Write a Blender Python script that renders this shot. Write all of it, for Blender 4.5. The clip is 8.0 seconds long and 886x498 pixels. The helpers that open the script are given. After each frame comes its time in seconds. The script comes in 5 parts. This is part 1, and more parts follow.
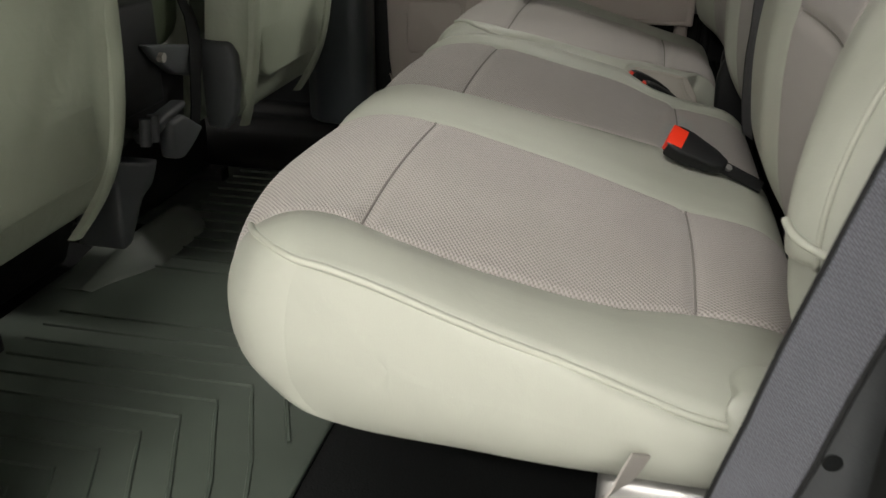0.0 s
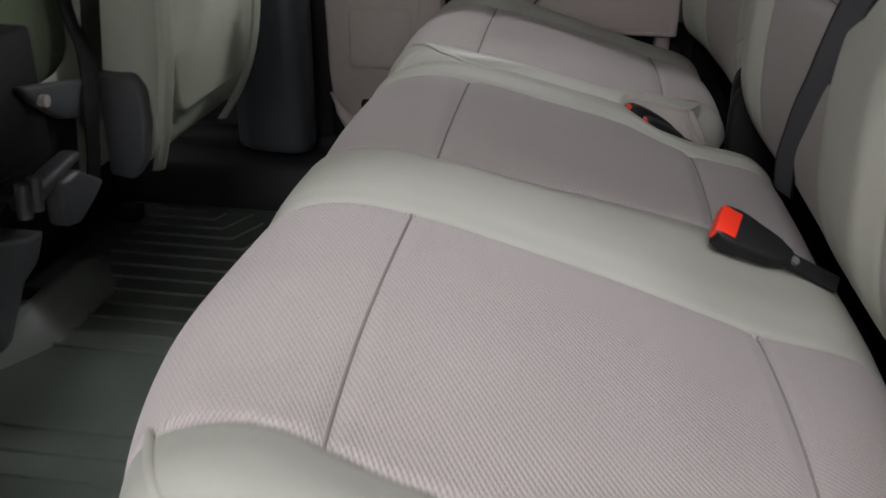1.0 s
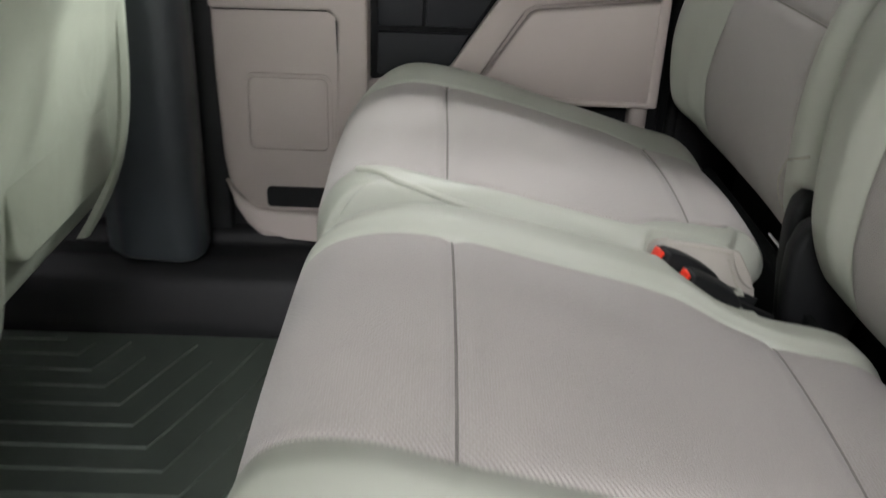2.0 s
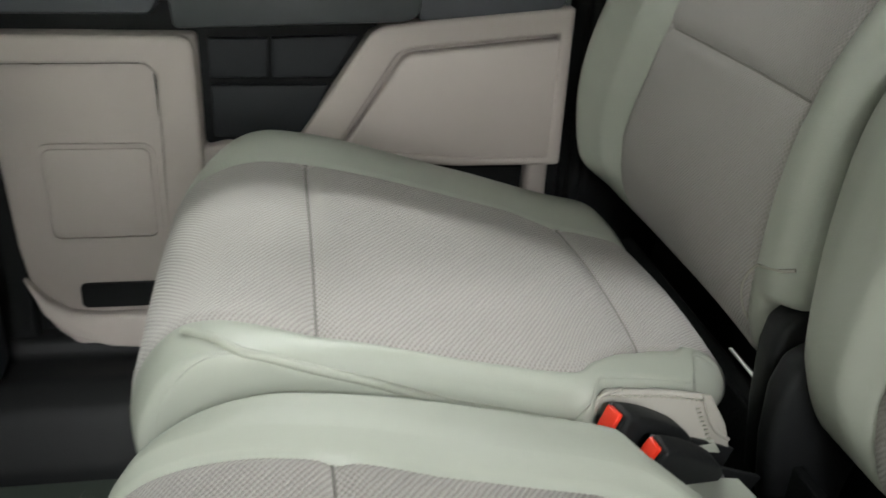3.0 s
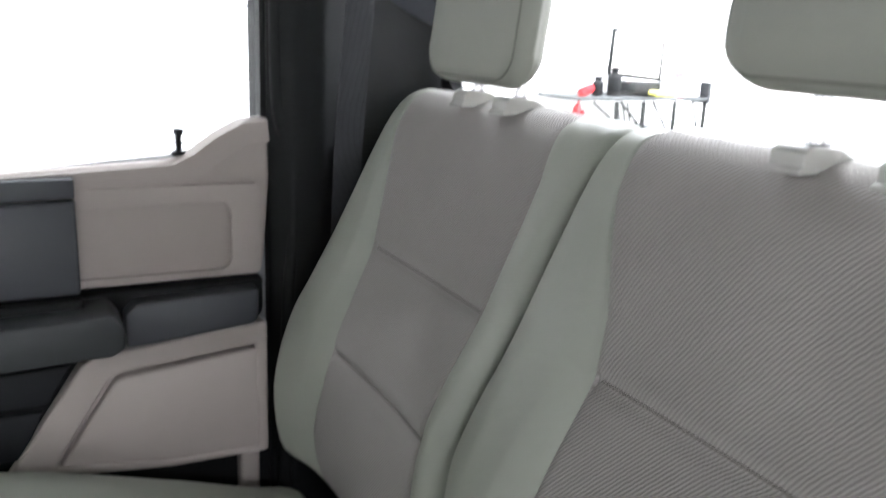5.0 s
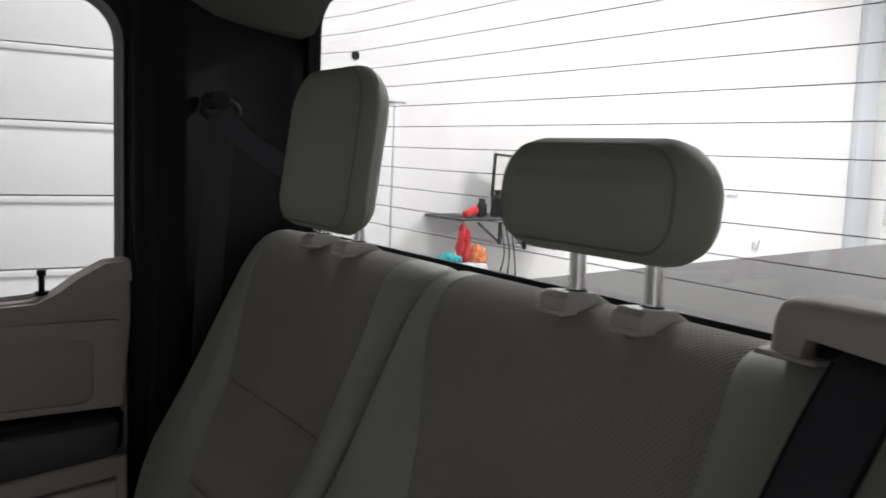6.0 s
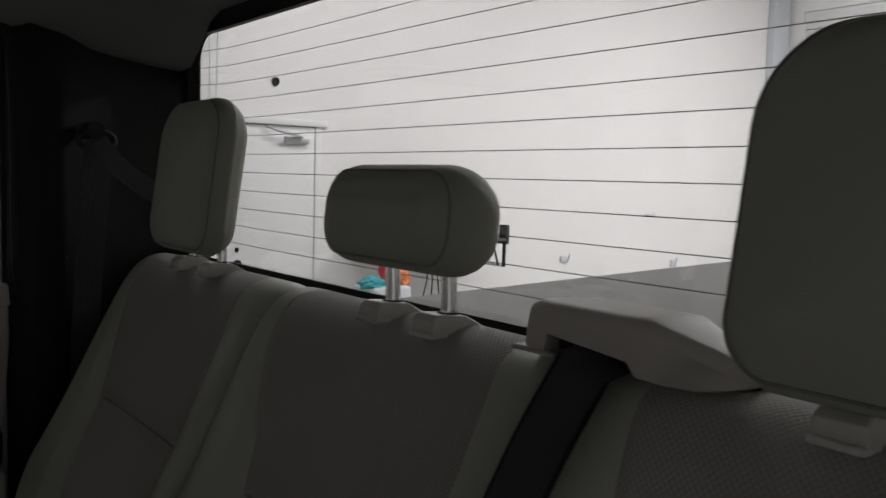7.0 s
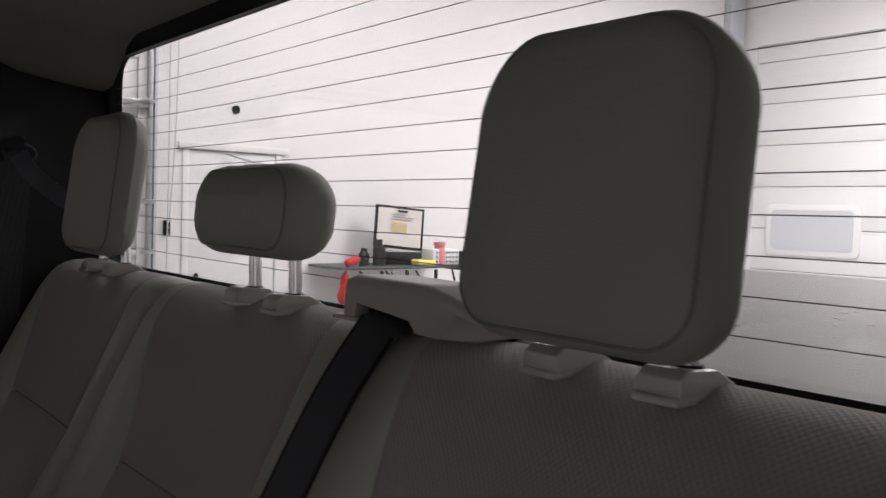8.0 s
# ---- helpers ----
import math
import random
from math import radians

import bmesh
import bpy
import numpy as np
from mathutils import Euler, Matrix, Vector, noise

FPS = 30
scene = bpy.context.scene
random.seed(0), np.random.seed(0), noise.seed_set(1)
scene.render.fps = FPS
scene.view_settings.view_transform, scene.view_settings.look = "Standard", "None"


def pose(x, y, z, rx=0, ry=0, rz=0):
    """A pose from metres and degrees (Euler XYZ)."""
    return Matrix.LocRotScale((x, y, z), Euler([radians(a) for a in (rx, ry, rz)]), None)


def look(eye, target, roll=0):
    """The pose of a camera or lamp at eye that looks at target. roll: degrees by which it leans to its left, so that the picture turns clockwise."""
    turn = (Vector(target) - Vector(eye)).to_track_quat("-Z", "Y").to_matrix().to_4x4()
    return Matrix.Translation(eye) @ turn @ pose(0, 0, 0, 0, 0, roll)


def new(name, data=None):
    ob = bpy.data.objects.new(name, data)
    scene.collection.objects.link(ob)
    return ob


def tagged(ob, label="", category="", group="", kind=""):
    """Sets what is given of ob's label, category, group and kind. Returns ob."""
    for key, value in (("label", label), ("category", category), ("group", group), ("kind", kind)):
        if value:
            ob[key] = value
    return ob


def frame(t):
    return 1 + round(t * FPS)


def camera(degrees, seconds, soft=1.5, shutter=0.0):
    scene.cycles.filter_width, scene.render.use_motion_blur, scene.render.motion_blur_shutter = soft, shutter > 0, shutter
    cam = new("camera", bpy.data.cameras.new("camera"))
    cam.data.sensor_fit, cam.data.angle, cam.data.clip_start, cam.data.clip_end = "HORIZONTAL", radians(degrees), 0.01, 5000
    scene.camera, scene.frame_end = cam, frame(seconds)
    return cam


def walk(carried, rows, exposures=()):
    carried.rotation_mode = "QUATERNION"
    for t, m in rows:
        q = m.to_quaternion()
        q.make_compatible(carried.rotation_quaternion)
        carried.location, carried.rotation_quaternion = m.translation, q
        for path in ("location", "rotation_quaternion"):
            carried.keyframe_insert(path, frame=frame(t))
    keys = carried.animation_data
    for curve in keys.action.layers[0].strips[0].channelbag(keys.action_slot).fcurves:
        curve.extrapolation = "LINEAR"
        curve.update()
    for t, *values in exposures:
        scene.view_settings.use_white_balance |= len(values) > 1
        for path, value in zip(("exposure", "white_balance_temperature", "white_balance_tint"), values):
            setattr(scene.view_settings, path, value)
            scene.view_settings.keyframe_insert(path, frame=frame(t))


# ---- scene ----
cam = camera(54.1, 8.0, shutter=0.4)
PATH = [
    (0, (0.352, -0.536, 0.739), (-0.025, 1.242, -0.097), 0.7),
    (0.5, (0.299, -0.426, 0.737), (-0.001, 1.355, -0.122), 1.5),
    (1, (0.254, -0.255, 0.747), (0.024, 1.531, -0.124), 1.1),
    (1.2, (0.237, -0.188, 0.751), (0.031, 1.599, -0.124), 0.7),
    (2.3, (0.1, 0.274, 0.803), (0.231, 2.062, -0.082), 3.0),
    (2.5, (0.103, 0.337, 0.807), (0.287, 2.119, -0.083), 3.0),
    (3, (0.121, 0.456, 0.798), (0.462, 2.217, -0.088), 3.0),
    (3.5, (0.137, 0.496, 0.795), (0.644, 2.218, -0.086), 3.0),
    (4, (0.149, 0.462, 0.861), (0.762, 2.167, 0.015), 2.0),
    (4.5, (0.175, 0.388, 0.958), (0.896, 2.118, 0.261), 1.9),
    (5, (0.17, 0.31, 1.023), (1.03, 2.049, 0.537), 2.2),
    (5.2, (0.171, 0.283, 1.04), (1.075, 2.021, 0.637), 2.3),
    (6.3, (0.189, 0.144, 1.072), (1.319, 1.783, 0.881), 1.9),
    (6.5, (0.196, 0.115, 1.075), (1.352, 1.737, 0.891), 1.7),
    (7, (0.22, 0.049, 1.072), (1.423, 1.639, 0.917), 1.5),
    (7.5, (0.247, -0.029, 1.057), (1.478, 1.542, 0.942), 1.6),
    (8, (0.253, -0.126, 1.041), (1.507, 1.43, 0.958), 1.6),
]

EXPOSURES = [(0, -0.14, 6900, 10), (1, 0.0, 6350, 20), (2.3, 1.15, 6350, 10), (3.5, 1.15, 6300, 5), (4.5, 1.42, 6000, 12), (5.2, 0.5, 6000, 13), (6.3, -2.0, 6450, 14), (7.5, -2.37, 6480, 15), (8, -1.9, 6550, 20)]
walk(cam, [(t, look(eye, target, roll)) for t, eye, target, roll in PATH], EXPOSURES)

# ---- world and lamps ----
world = bpy.data.worlds.new("world")
scene.world = world
world.use_nodes = True
sky = world.node_tree.nodes["Background"]
sky.inputs["Color"].default_value = (0.85, 0.93, 1.0, 1)
sky.inputs["Strength"].default_value = 0.25

GROUND, CEIL = -0.72, 4.6
# Unseen lamps, placed and powered to balance the cab and the walls.
LAMPS = ((0.1, -2.9, 145), (0.0, -5.0, 250), (-1.0, -7.4, 150), (-4.6, 0.7, 480), (0.6, 4.5, 180), (3.8, 4.9, 680), (8.6, 3.2, 2300))
for lx, ly, watts in LAMPS:
    lamp = bpy.data.lights.new("ceiling_lamp_light", "AREA")
    lamp.shape, lamp.size, lamp.size_y = "RECTANGLE", 2.4, 0.35
    lamp.energy, lamp.color = watts, (1.0, 0.985, 0.985)
    new("ceiling_lamp_light", lamp).matrix_world = pose(lx, ly, CEIL - 0.16)


# ---- materials ----
def nodes_of(name):
    m = bpy.data.materials.new(name)
    m.use_nodes = True
    return m, m.node_tree.nodes, m.node_tree.links, m.node_tree.nodes["Principled BSDF"]


def surface(name, color, rough=0.5, metal=0.0, grain=400.0, bump=0.05, spots=0.06, spot_scale=9.0, coat=0.0, spec=0.5, wave=0.0):
    """A plain surface with fine grain in relief and soft, large-scale change of tone."""
    m, n, l, b = nodes_of(name)
    b.inputs["Metallic"].default_value, b.inputs["Coat Weight"].default_value = metal, coat
    b.inputs["Specular IOR Level"].default_value = spec
    tc = n.new("ShaderNodeTexCoord")
    big, fine = n.new("ShaderNodeTexNoise"), n.new("ShaderNodeTexNoise")
    big.inputs["Scale"].default_value, big.inputs["Detail"].default_value = spot_scale, 4
    fine.inputs["Scale"].default_value, fine.inputs["Detail"].default_value = grain, 2
    l.new(tc.outputs["Object"], big.inputs["Vector"]), l.new(tc.outputs["Object"], fine.inputs["Vector"])
    ramp = n.new("ShaderNodeMix")
    ramp.data_type = "RGBA"
    ramp.inputs[6].default_value = (*[c * (1 - spots) for c in color], 1)
    ramp.inputs[7].default_value = (*[min(1, c * (1 + spots)) for c in color], 1)
    l.new(big.outputs["Fac"], ramp.inputs[0]), l.new(ramp.outputs[2], b.inputs["Base Color"])
    rr = n.new("ShaderNodeMapRange")
    rr.inputs["To Min"].default_value, rr.inputs["To Max"].default_value = max(0.02, rough - 0.07), min(1, rough + 0.07)
    l.new(big.outputs["Fac"], rr.inputs["Value"]), l.new(rr.outputs[0], b.inputs["Roughness"])
    bp = n.new("ShaderNodeBump")
    bp.inputs["Strength"].default_value, bp.inputs["Distance"].default_value = bump, 0.001
    l.new(fine.outputs["Fac"], bp.inputs["Height"]), l.new(bp.outputs[0], b.inputs["Normal"])
    if wave > 0:
        fold, fb_ = n.new("ShaderNodeTexNoise"), n.new("ShaderNodeBump")
        fold.inputs["Scale"].default_value, fold.inputs["Detail"].default_value, fold.inputs["Distortion"].default_value = 22.0, 3, 0.6
        l.new(tc.outputs["Object"], fold.inputs["Vector"])
        fb_.inputs["Strength"].default_value, fb_.inputs["Distance"].default_value = wave, 0.006
        l.new(fold.outputs["Fac"], fb_.inputs["Height"]), l.new(fb_.outputs[0], bp.inputs["Normal"])
    return m


def woven(name, light, dark, across=0.0042, along=0.0022, bump=0.6, rough=0.85, sheen=0.2):
    """Woven cloth: short staggered stitches in relief, running across the seat."""
    m, n, l, b = nodes_of(name)
    b.inputs["Roughness"].default_value, b.inputs["Sheen Weight"].default_value = rough, sheen
    tc, sep, add, com = n.new("ShaderNodeTexCoord"), n.new("ShaderNodeSeparateXYZ"), n.new("ShaderNodeMath"), n.new("ShaderNodeCombineXYZ")
    l.new(tc.outputs["Object"], sep.inputs[0])
    l.new(sep.outputs[0], add.inputs[0]), l.new(sep.outputs[2], add.inputs[1])
    l.new(sep.outputs[1], com.inputs[0]), l.new(add.outputs[0], com.inputs[1])
    br = n.new("ShaderNodeTexBrick")
    br.offset, br.squash = 0.5, 1.0
    br.inputs["Scale"].default_value = 1.0
    br.inputs["Brick Width"].default_value, br.inputs["Row Height"].default_value = across, along
    br.inputs["Mortar Size"].default_value, br.inputs["Mortar Smooth"].default_value = along * 0.22, 0.8
    br.inputs["Color1"].default_value = (*light, 1)
    br.inputs["Color2"].default_value = (*[0.9 * c for c in light], 1)
    br.inputs["Mortar"].default_value = (*dark, 1)
    l.new(com.outputs[0], br.inputs["Vector"])
    big = n.new("ShaderNodeTexNoise")
    big.inputs["Scale"].default_value, big.inputs["Detail"].default_value = 7.0, 5
    l.new(tc.outputs["Object"], big.inputs["Vector"])
    tone = n.new("ShaderNodeMapRange")
    tone.inputs["To Min"].default_value, tone.inputs["To Max"].default_value = 0.9, 1.08
    l.new(big.outputs["Fac"], tone.inputs["Value"])
    mul = n.new("ShaderNodeMix")
    mul.data_type, mul.blend_type = "RGBA", "MULTIPLY"
    mul.inputs[0].default_value = 1.0
    l.new(br.outputs["Color"], mul.inputs[6]), l.new(tone.outputs[0], mul.inputs[7])
    l.new(mul.outputs[2], b.inputs["Base Color"])
    bp = n.new("ShaderNodeBump")
    bp.invert = True
    bp.inputs["Strength"].default_value, bp.inputs["Distance"].default_value = bump, 0.0012
    l.new(br.outputs["Fac"], bp.inputs["Height"]), l.new(bp.outputs[0], b.inputs["Normal"])
    return m


def knit(name, light, dark, u_step=0.0060, v_step=0.0042):
    """Upholstery cloth: staggered raised knots with short dark slits between them, along the cloth's own places."""
    m, n, l, b = nodes_of(name)
    b.inputs["Roughness"].default_value, b.inputs["Sheen Weight"].default_value = 0.85, 0.15

    def calc(op, a, c=None, clamp=False):
        q = n.new("ShaderNodeMath")
        q.operation, q.use_clamp = op, clamp
        for k, val in enumerate((a, c)):
            if isinstance(val, (int, float)):
                q.inputs[k].default_value = val
            elif val is not None:
                l.new(val, q.inputs[k])
        return q.outputs[0]

    tc, sep, big, wob = n.new("ShaderNodeTexCoord"), n.new("ShaderNodeSeparateXYZ"), n.new("ShaderNodeTexNoise"), n.new("ShaderNodeTexNoise")
    l.new(tc.outputs["UV"], sep.inputs[0])
    big.inputs["Scale"].default_value, big.inputs["Detail"].default_value = 7.0, 5
    wob.inputs["Scale"].default_value, wob.inputs["Detail"].default_value = 160.0, 2
    l.new(tc.outputs["Object"], big.inputs["Vector"]), l.new(tc.outputs["Object"], wob.inputs["Vector"])
    jig = calc("MULTIPLY", calc("SUBTRACT", wob.outputs["Fac"], 0.5), 0.0016)
    a = calc("COSINE", calc("MULTIPLY", calc("ADD", sep.outputs[0], jig), 2 * math.pi / u_step))
    c = calc("COSINE", calc("MULTIPLY", calc("ADD", sep.outputs[1], jig), 2 * math.pi / v_step))
    knot = calc("MULTIPLY", a, c)
    slit = calc("MULTIPLY", calc("SUBTRACT", 0.20, knot), 1.0, True)
    thread = n.new("ShaderNodeMix")
    thread.data_type = "RGBA"
    thread.inputs[6].default_value, thread.inputs[7].default_value = (*light, 1), (*dark, 1)
    l.new(slit, thread.inputs[0])
    tone = n.new("ShaderNodeMapRange")
    tone.inputs["To Min"].default_value, tone.inputs["To Max"].default_value = 0.9, 1.08
    l.new(big.outputs["Fac"], tone.inputs["Value"])
    mul = n.new("ShaderNodeMix")
    mul.data_type, mul.blend_type = "RGBA", "MULTIPLY"
    mul.inputs[0].default_value = 1.0
    l.new(thread.outputs[2], mul.inputs[6]), l.new(tone.outputs[0], mul.inputs[7]), l.new(mul.outputs[2], b.inputs["Base Color"])
    bp = n.new("ShaderNodeBump")
    bp.inputs["Strength"].default_value, bp.inputs["Distance"].default_value = 0.55, 0.0008
    l.new(knot, bp.inputs["Height"]), l.new(bp.outputs[0], b.inputs["Normal"])
    return m


def pane(name, tint):
    """Clear sheet with a tint, glossier towards a grazing view."""
    m, n, l, b = nodes_of(name)
    n.remove(b)
    out = n["Material Output"]
    clear, gloss, mix, lw, amount = n.new("ShaderNodeBsdfTransparent"), n.new("ShaderNodeBsdfGlossy"), n.new("ShaderNodeMixShader"), n.new("ShaderNodeLayerWeight"), n.new("ShaderNodeMapRange")
    clear.inputs["Color"].default_value = (*tint, 1)
    gloss.inputs["Roughness"].default_value = 0.02
    lw.inputs["Blend"].default_value = 0.25
    amount.inputs["To Min"].default_value, amount.inputs["To Max"].default_value = 0.02, 0.25
    l.new(lw.outputs["Facing"], amount.inputs["Value"]), l.new(amount.outputs[0], mix.inputs[0])
    l.new(clear.outputs[0], mix.inputs[1]), l.new(gloss.outputs[0], mix.inputs[2])
    l.new(mix.outputs[0], out.inputs["Surface"])
    return m


VINYL = surface("seat_vinyl", (0.372, 0.389, 0.333), 0.46, grain=900, bump=0.16, spots=0.05, wave=0.18)
VINYL_EDGE = surface("seat_piping", (0.385, 0.40, 0.34), 0.5, grain=900, bump=0.1)
CLOTH = knit("seat_cloth", (0.415, 0.387, 0.361), (0.25, 0.236, 0.217))
BACK_CLOTH = knit("backrest_cloth", (0.352, 0.330, 0.308), (0.290, 0.274, 0.254), 0.0042, 0.0058)
# Backrest seam line: its darker tone stands in for the crease's shade.
BACK_SEAM_SHADE = surface("backrest_seam_shade", (0.22, 0.21, 0.19), 0.9)
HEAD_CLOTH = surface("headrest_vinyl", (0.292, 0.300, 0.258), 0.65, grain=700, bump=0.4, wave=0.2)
SEAM = surface("seam_thread", (0.33, 0.32, 0.27), 0.8)
# Cushion seam line, coloured dark for the shade in its groove.
SEAM_SHADE = surface("cushion_seam_shade", (0.19, 0.18, 0.165), 0.9)
SEAM_HEAD = surface("headrest_seam", (0.19, 0.20, 0.17), 0.8)
# Rear seat vinyl darkened, with the dim light at the front in its colour.
DIM_FRONT_VINYL = surface("dim_front_vinyl", (0.26, 0.287, 0.225), 0.5, grain=900, bump=0.12, wave=0.35)
# Front seat vinyl again, darkened: the shade between the seats is in its colour.
SHADED_MIDDLE_VINYL = surface("shaded_middle_vinyl", (0.060, 0.076, 0.044), 0.5, grain=900, bump=0.12, wave=0.3)
BLACK = surface("black_plastic", (0.010, 0.0105, 0.011), 0.55, grain=700, bump=0.25, spec=0.22)
DARK = surface("dark_grey_plastic", (0.05, 0.055, 0.058), 0.5, grain=700, bump=0.25)
PILLAR = surface("pillar_plastic", (0.040, 0.047, 0.051), 0.38, grain=700, bump=0.2)
SLATE = surface("slate_trim", (0.074, 0.078, 0.088), 0.5, grain=700, bump=0.25)
CHARCOAL = surface("charcoal_trim", (0.020, 0.0215, 0.0245), 0.6, grain=700, bump=0.3, spec=0.3)
BEIGE = surface("warm_grey_trim", (0.47, 0.42, 0.385), 0.55, grain=800, bump=0.2, spots=0.04)
LINER = surface("headliner_cloth", (0.15, 0.155, 0.143), 0.95, grain=500, bump=0.3)
RUBBER = surface("mat_rubber", (0.080, 0.098, 0.080), 0.40, grain=500, bump=0.25, spots=0.25)
# Mat rubber made paler: the gloss on the hump is in its colour.
LIT_TUNNEL = surface("lit_tunnel_rubber", (0.115, 0.132, 0.112), 0.42, grain=500, bump=0.2, spots=0.2)
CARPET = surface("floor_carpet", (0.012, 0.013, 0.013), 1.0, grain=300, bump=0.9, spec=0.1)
CHROME = surface("chrome", (0.95, 0.95, 0.96), 0.14, metal=1.0, bump=0.0)
HOOD = surface("hood_plastic", (0.42, 0.395, 0.365), 0.5, grain=600, bump=0.15)
CLIP = surface("grey_clip_plastic", (0.50, 0.495, 0.46), 0.28, grain=600, bump=0.1)
RED = surface("red_button", (0.75, 0.035, 0.012), 0.35, bump=0.02)
WEB = woven("belt_webbing", (0.033, 0.035, 0.046), (0.015, 0.016, 0.022), across=0.004, along=0.0022, bump=0.5, rough=0.6, sheen=0.1)
BLACK_WEB = woven("black_belt_webbing", (0.026, 0.027, 0.033), (0.012, 0.013, 0.016), across=0.004, along=0.0022, bump=0.5, rough=0.7, sheen=0.1)
WEB_GREY = woven("grey_belt_webbing", (0.098, 0.104, 0.124), (0.042, 0.045, 0.054), across=0.004, along=0.0022, bump=0.6, rough=0.6, sheen=0.1)
STEEL = surface("bracket_steel", (0.35, 0.35, 0.34), 0.4, metal=0.8)
FLAP = surface("flap_cloth", (0.36, 0.34, 0.30), 0.7, grain=900, bump=0.2)
STRAP = surface("grey_strap", (0.30, 0.285, 0.26), 0.8, grain=900, bump=0.4)
GLASS = pane("window_glass", (0.80, 0.81, 0.80))
WIRE = surface("defroster_wire", (0.05, 0.035, 0.03), 0.7)
WALL = surface("white_wall_paint", (0.80, 0.79, 0.78), 0.75, grain=60, bump=0.08, spots=0.02, spot_scale=1.5)
DOORPAINT = surface("white_door_paint", (0.76, 0.76, 0.755), 0.5, grain=80, bump=0.05, spots=0.02, spot_scale=2)
PALE = surface("pale_grey_paint", (0.55, 0.57, 0.60), 0.6, grain=60, spots=0.03)
CONCRETE = surface("concrete_floor", (0.42, 0.42, 0.41), 0.55, grain=40, bump=0.2, spots=0.15, spot_scale=1.2)
COVER = surface("bed_cover_vinyl", (0.150, 0.143, 0.140), 0.62, grain=500, bump=0.3, spots=0.12, spot_scale=3)
BODY = surface("truck_paint", (0.30, 0.31, 0.32), 0.3, coat=0.6, bump=0.0)
ALU = surface("aluminium", (0.55, 0.56, 0.57), 0.35, metal=0.9)
PAPER = surface("paper_print", (0.70, 0.66, 0.63), 0.7)
TEAL = surface("teal_cloth", (0.03, 0.32, 0.36), 0.9, grain=120, bump=0.6)
ORANGE = surface("orange_plastic", (0.70, 0.22, 0.07), 0.5)
REDCLOTH = surface("red_cloth", (0.55, 0.02, 0.025), 0.85, grain=120, bump=0.5)
YELLOW = surface("yellow_cloth", (0.75, 0.70, 0.18), 0.8)
CREAM = surface("cream_print", (0.58, 0.46, 0.26), 0.7)
PINK = surface("pink_plastic", (0.70, 0.25, 0.27), 0.4)
WATER = surface("water_bead", (0.55, 0.56, 0.58), 0.05, bump=0.0)
LAMPGLOW = surface("lamp_diffuser", (0.8, 0.8, 0.8), 0.6)
LAMPGLOW.node_tree.nodes["Principled BSDF"].inputs["Emission Color"].default_value = (0.97, 1.0, 0.96, 1)
LAMPGLOW.node_tree.nodes["Principled BSDF"].inputs["Emission Strength"].default_value = 6.0

# ---- building helpers ----
ORIGIN = {}


def thing(name, label, category, base=(0, 0, 0), group="", kind=""):
    """A top-level thing: an Empty at its base, which parents its parts."""
    ob = new(name)
    ob.empty_display_size = 0.05
    ob.location = base
    ORIGIN[ob] = Vector(base)
    return tagged(ob, label, category, group, kind)


def part(name, shape, material, parent, label="", kind="", smooth=True, sharp=50):
    """Links a shape (a bmesh, or vertices and faces, in world places) as one mesh under a thing or a part."""
    me = bpy.data.meshes.new(name)
    if isinstance(shape, tuple):
        me.from_pydata([tuple(v) for v in shape[0]], [], shape[1])
        if len(shape) == 3:
            layer = me.uv_layers.new(name="cloth")
            for loop in me.loops:
                layer.uv[loop.index].vector = shape[2][loop.vertex_index]
        bm = bmesh.new()
        bm.from_mesh(me)
        bmesh.ops.recalc_face_normals(bm, faces=bm.faces)
    else:
        bm = shape
    base = ORIGIN.get(parent, Vector((0, 0, 0)))
    for v in bm.verts:
        v.co -= base
    bm.to_mesh(me)
    bm.free()
    me.materials.append(material)
    if smooth:
        me.shade_smooth()
        me.set_sharp_from_angle(angle=radians(sharp))
    ob = new(name, me)
    if parent is not None:
        ob.parent = parent
        ORIGIN[ob] = base
    if label or kind:
        tagged(ob, label, kind=kind)
    return ob


def joined(*shapes):
    """One bmesh out of several shapes."""
    out = bmesh.new()
    for s in shapes:
        if isinstance(s, tuple):
            vs = [out.verts.new(tuple(v)) for v in s[0]]
            for f in s[1]:
                out.faces.new([vs[i] for i in f])
        else:
            me = bpy.data.meshes.new("joined")
            s.to_mesh(me)
            out.from_mesh(me)
            s.free()
            bpy.data.meshes.remove(me)
    bmesh.ops.recalc_face_normals(out, faces=out.faces)
    return out


def rbox(lo, hi, r=0.004, seg=2, m=None):
    """A box between two corners with rounded edges; m turns it about its middle."""
    lo, hi = Vector(lo), Vector(hi)
    bm = bmesh.new()
    bmesh.ops.create_cube(bm, size=1.0)
    for v in bm.verts:
        v.co = Vector([c * (b - a) for c, a, b in zip(v.co, lo, hi)])
    r = min(r, 0.49 * min(b - a for a, b in zip(lo, hi)))
    if r > 0:
        bmesh.ops.bevel(bm, geom=bm.edges, offset=r, segments=seg, profile=0.5, affect="EDGES")
    if m is not None:
        bmesh.ops.transform(bm, matrix=m, verts=bm.verts)
    bmesh.ops.translate(bm, vec=(lo + hi) / 2, verts=bm.verts)
    return bm


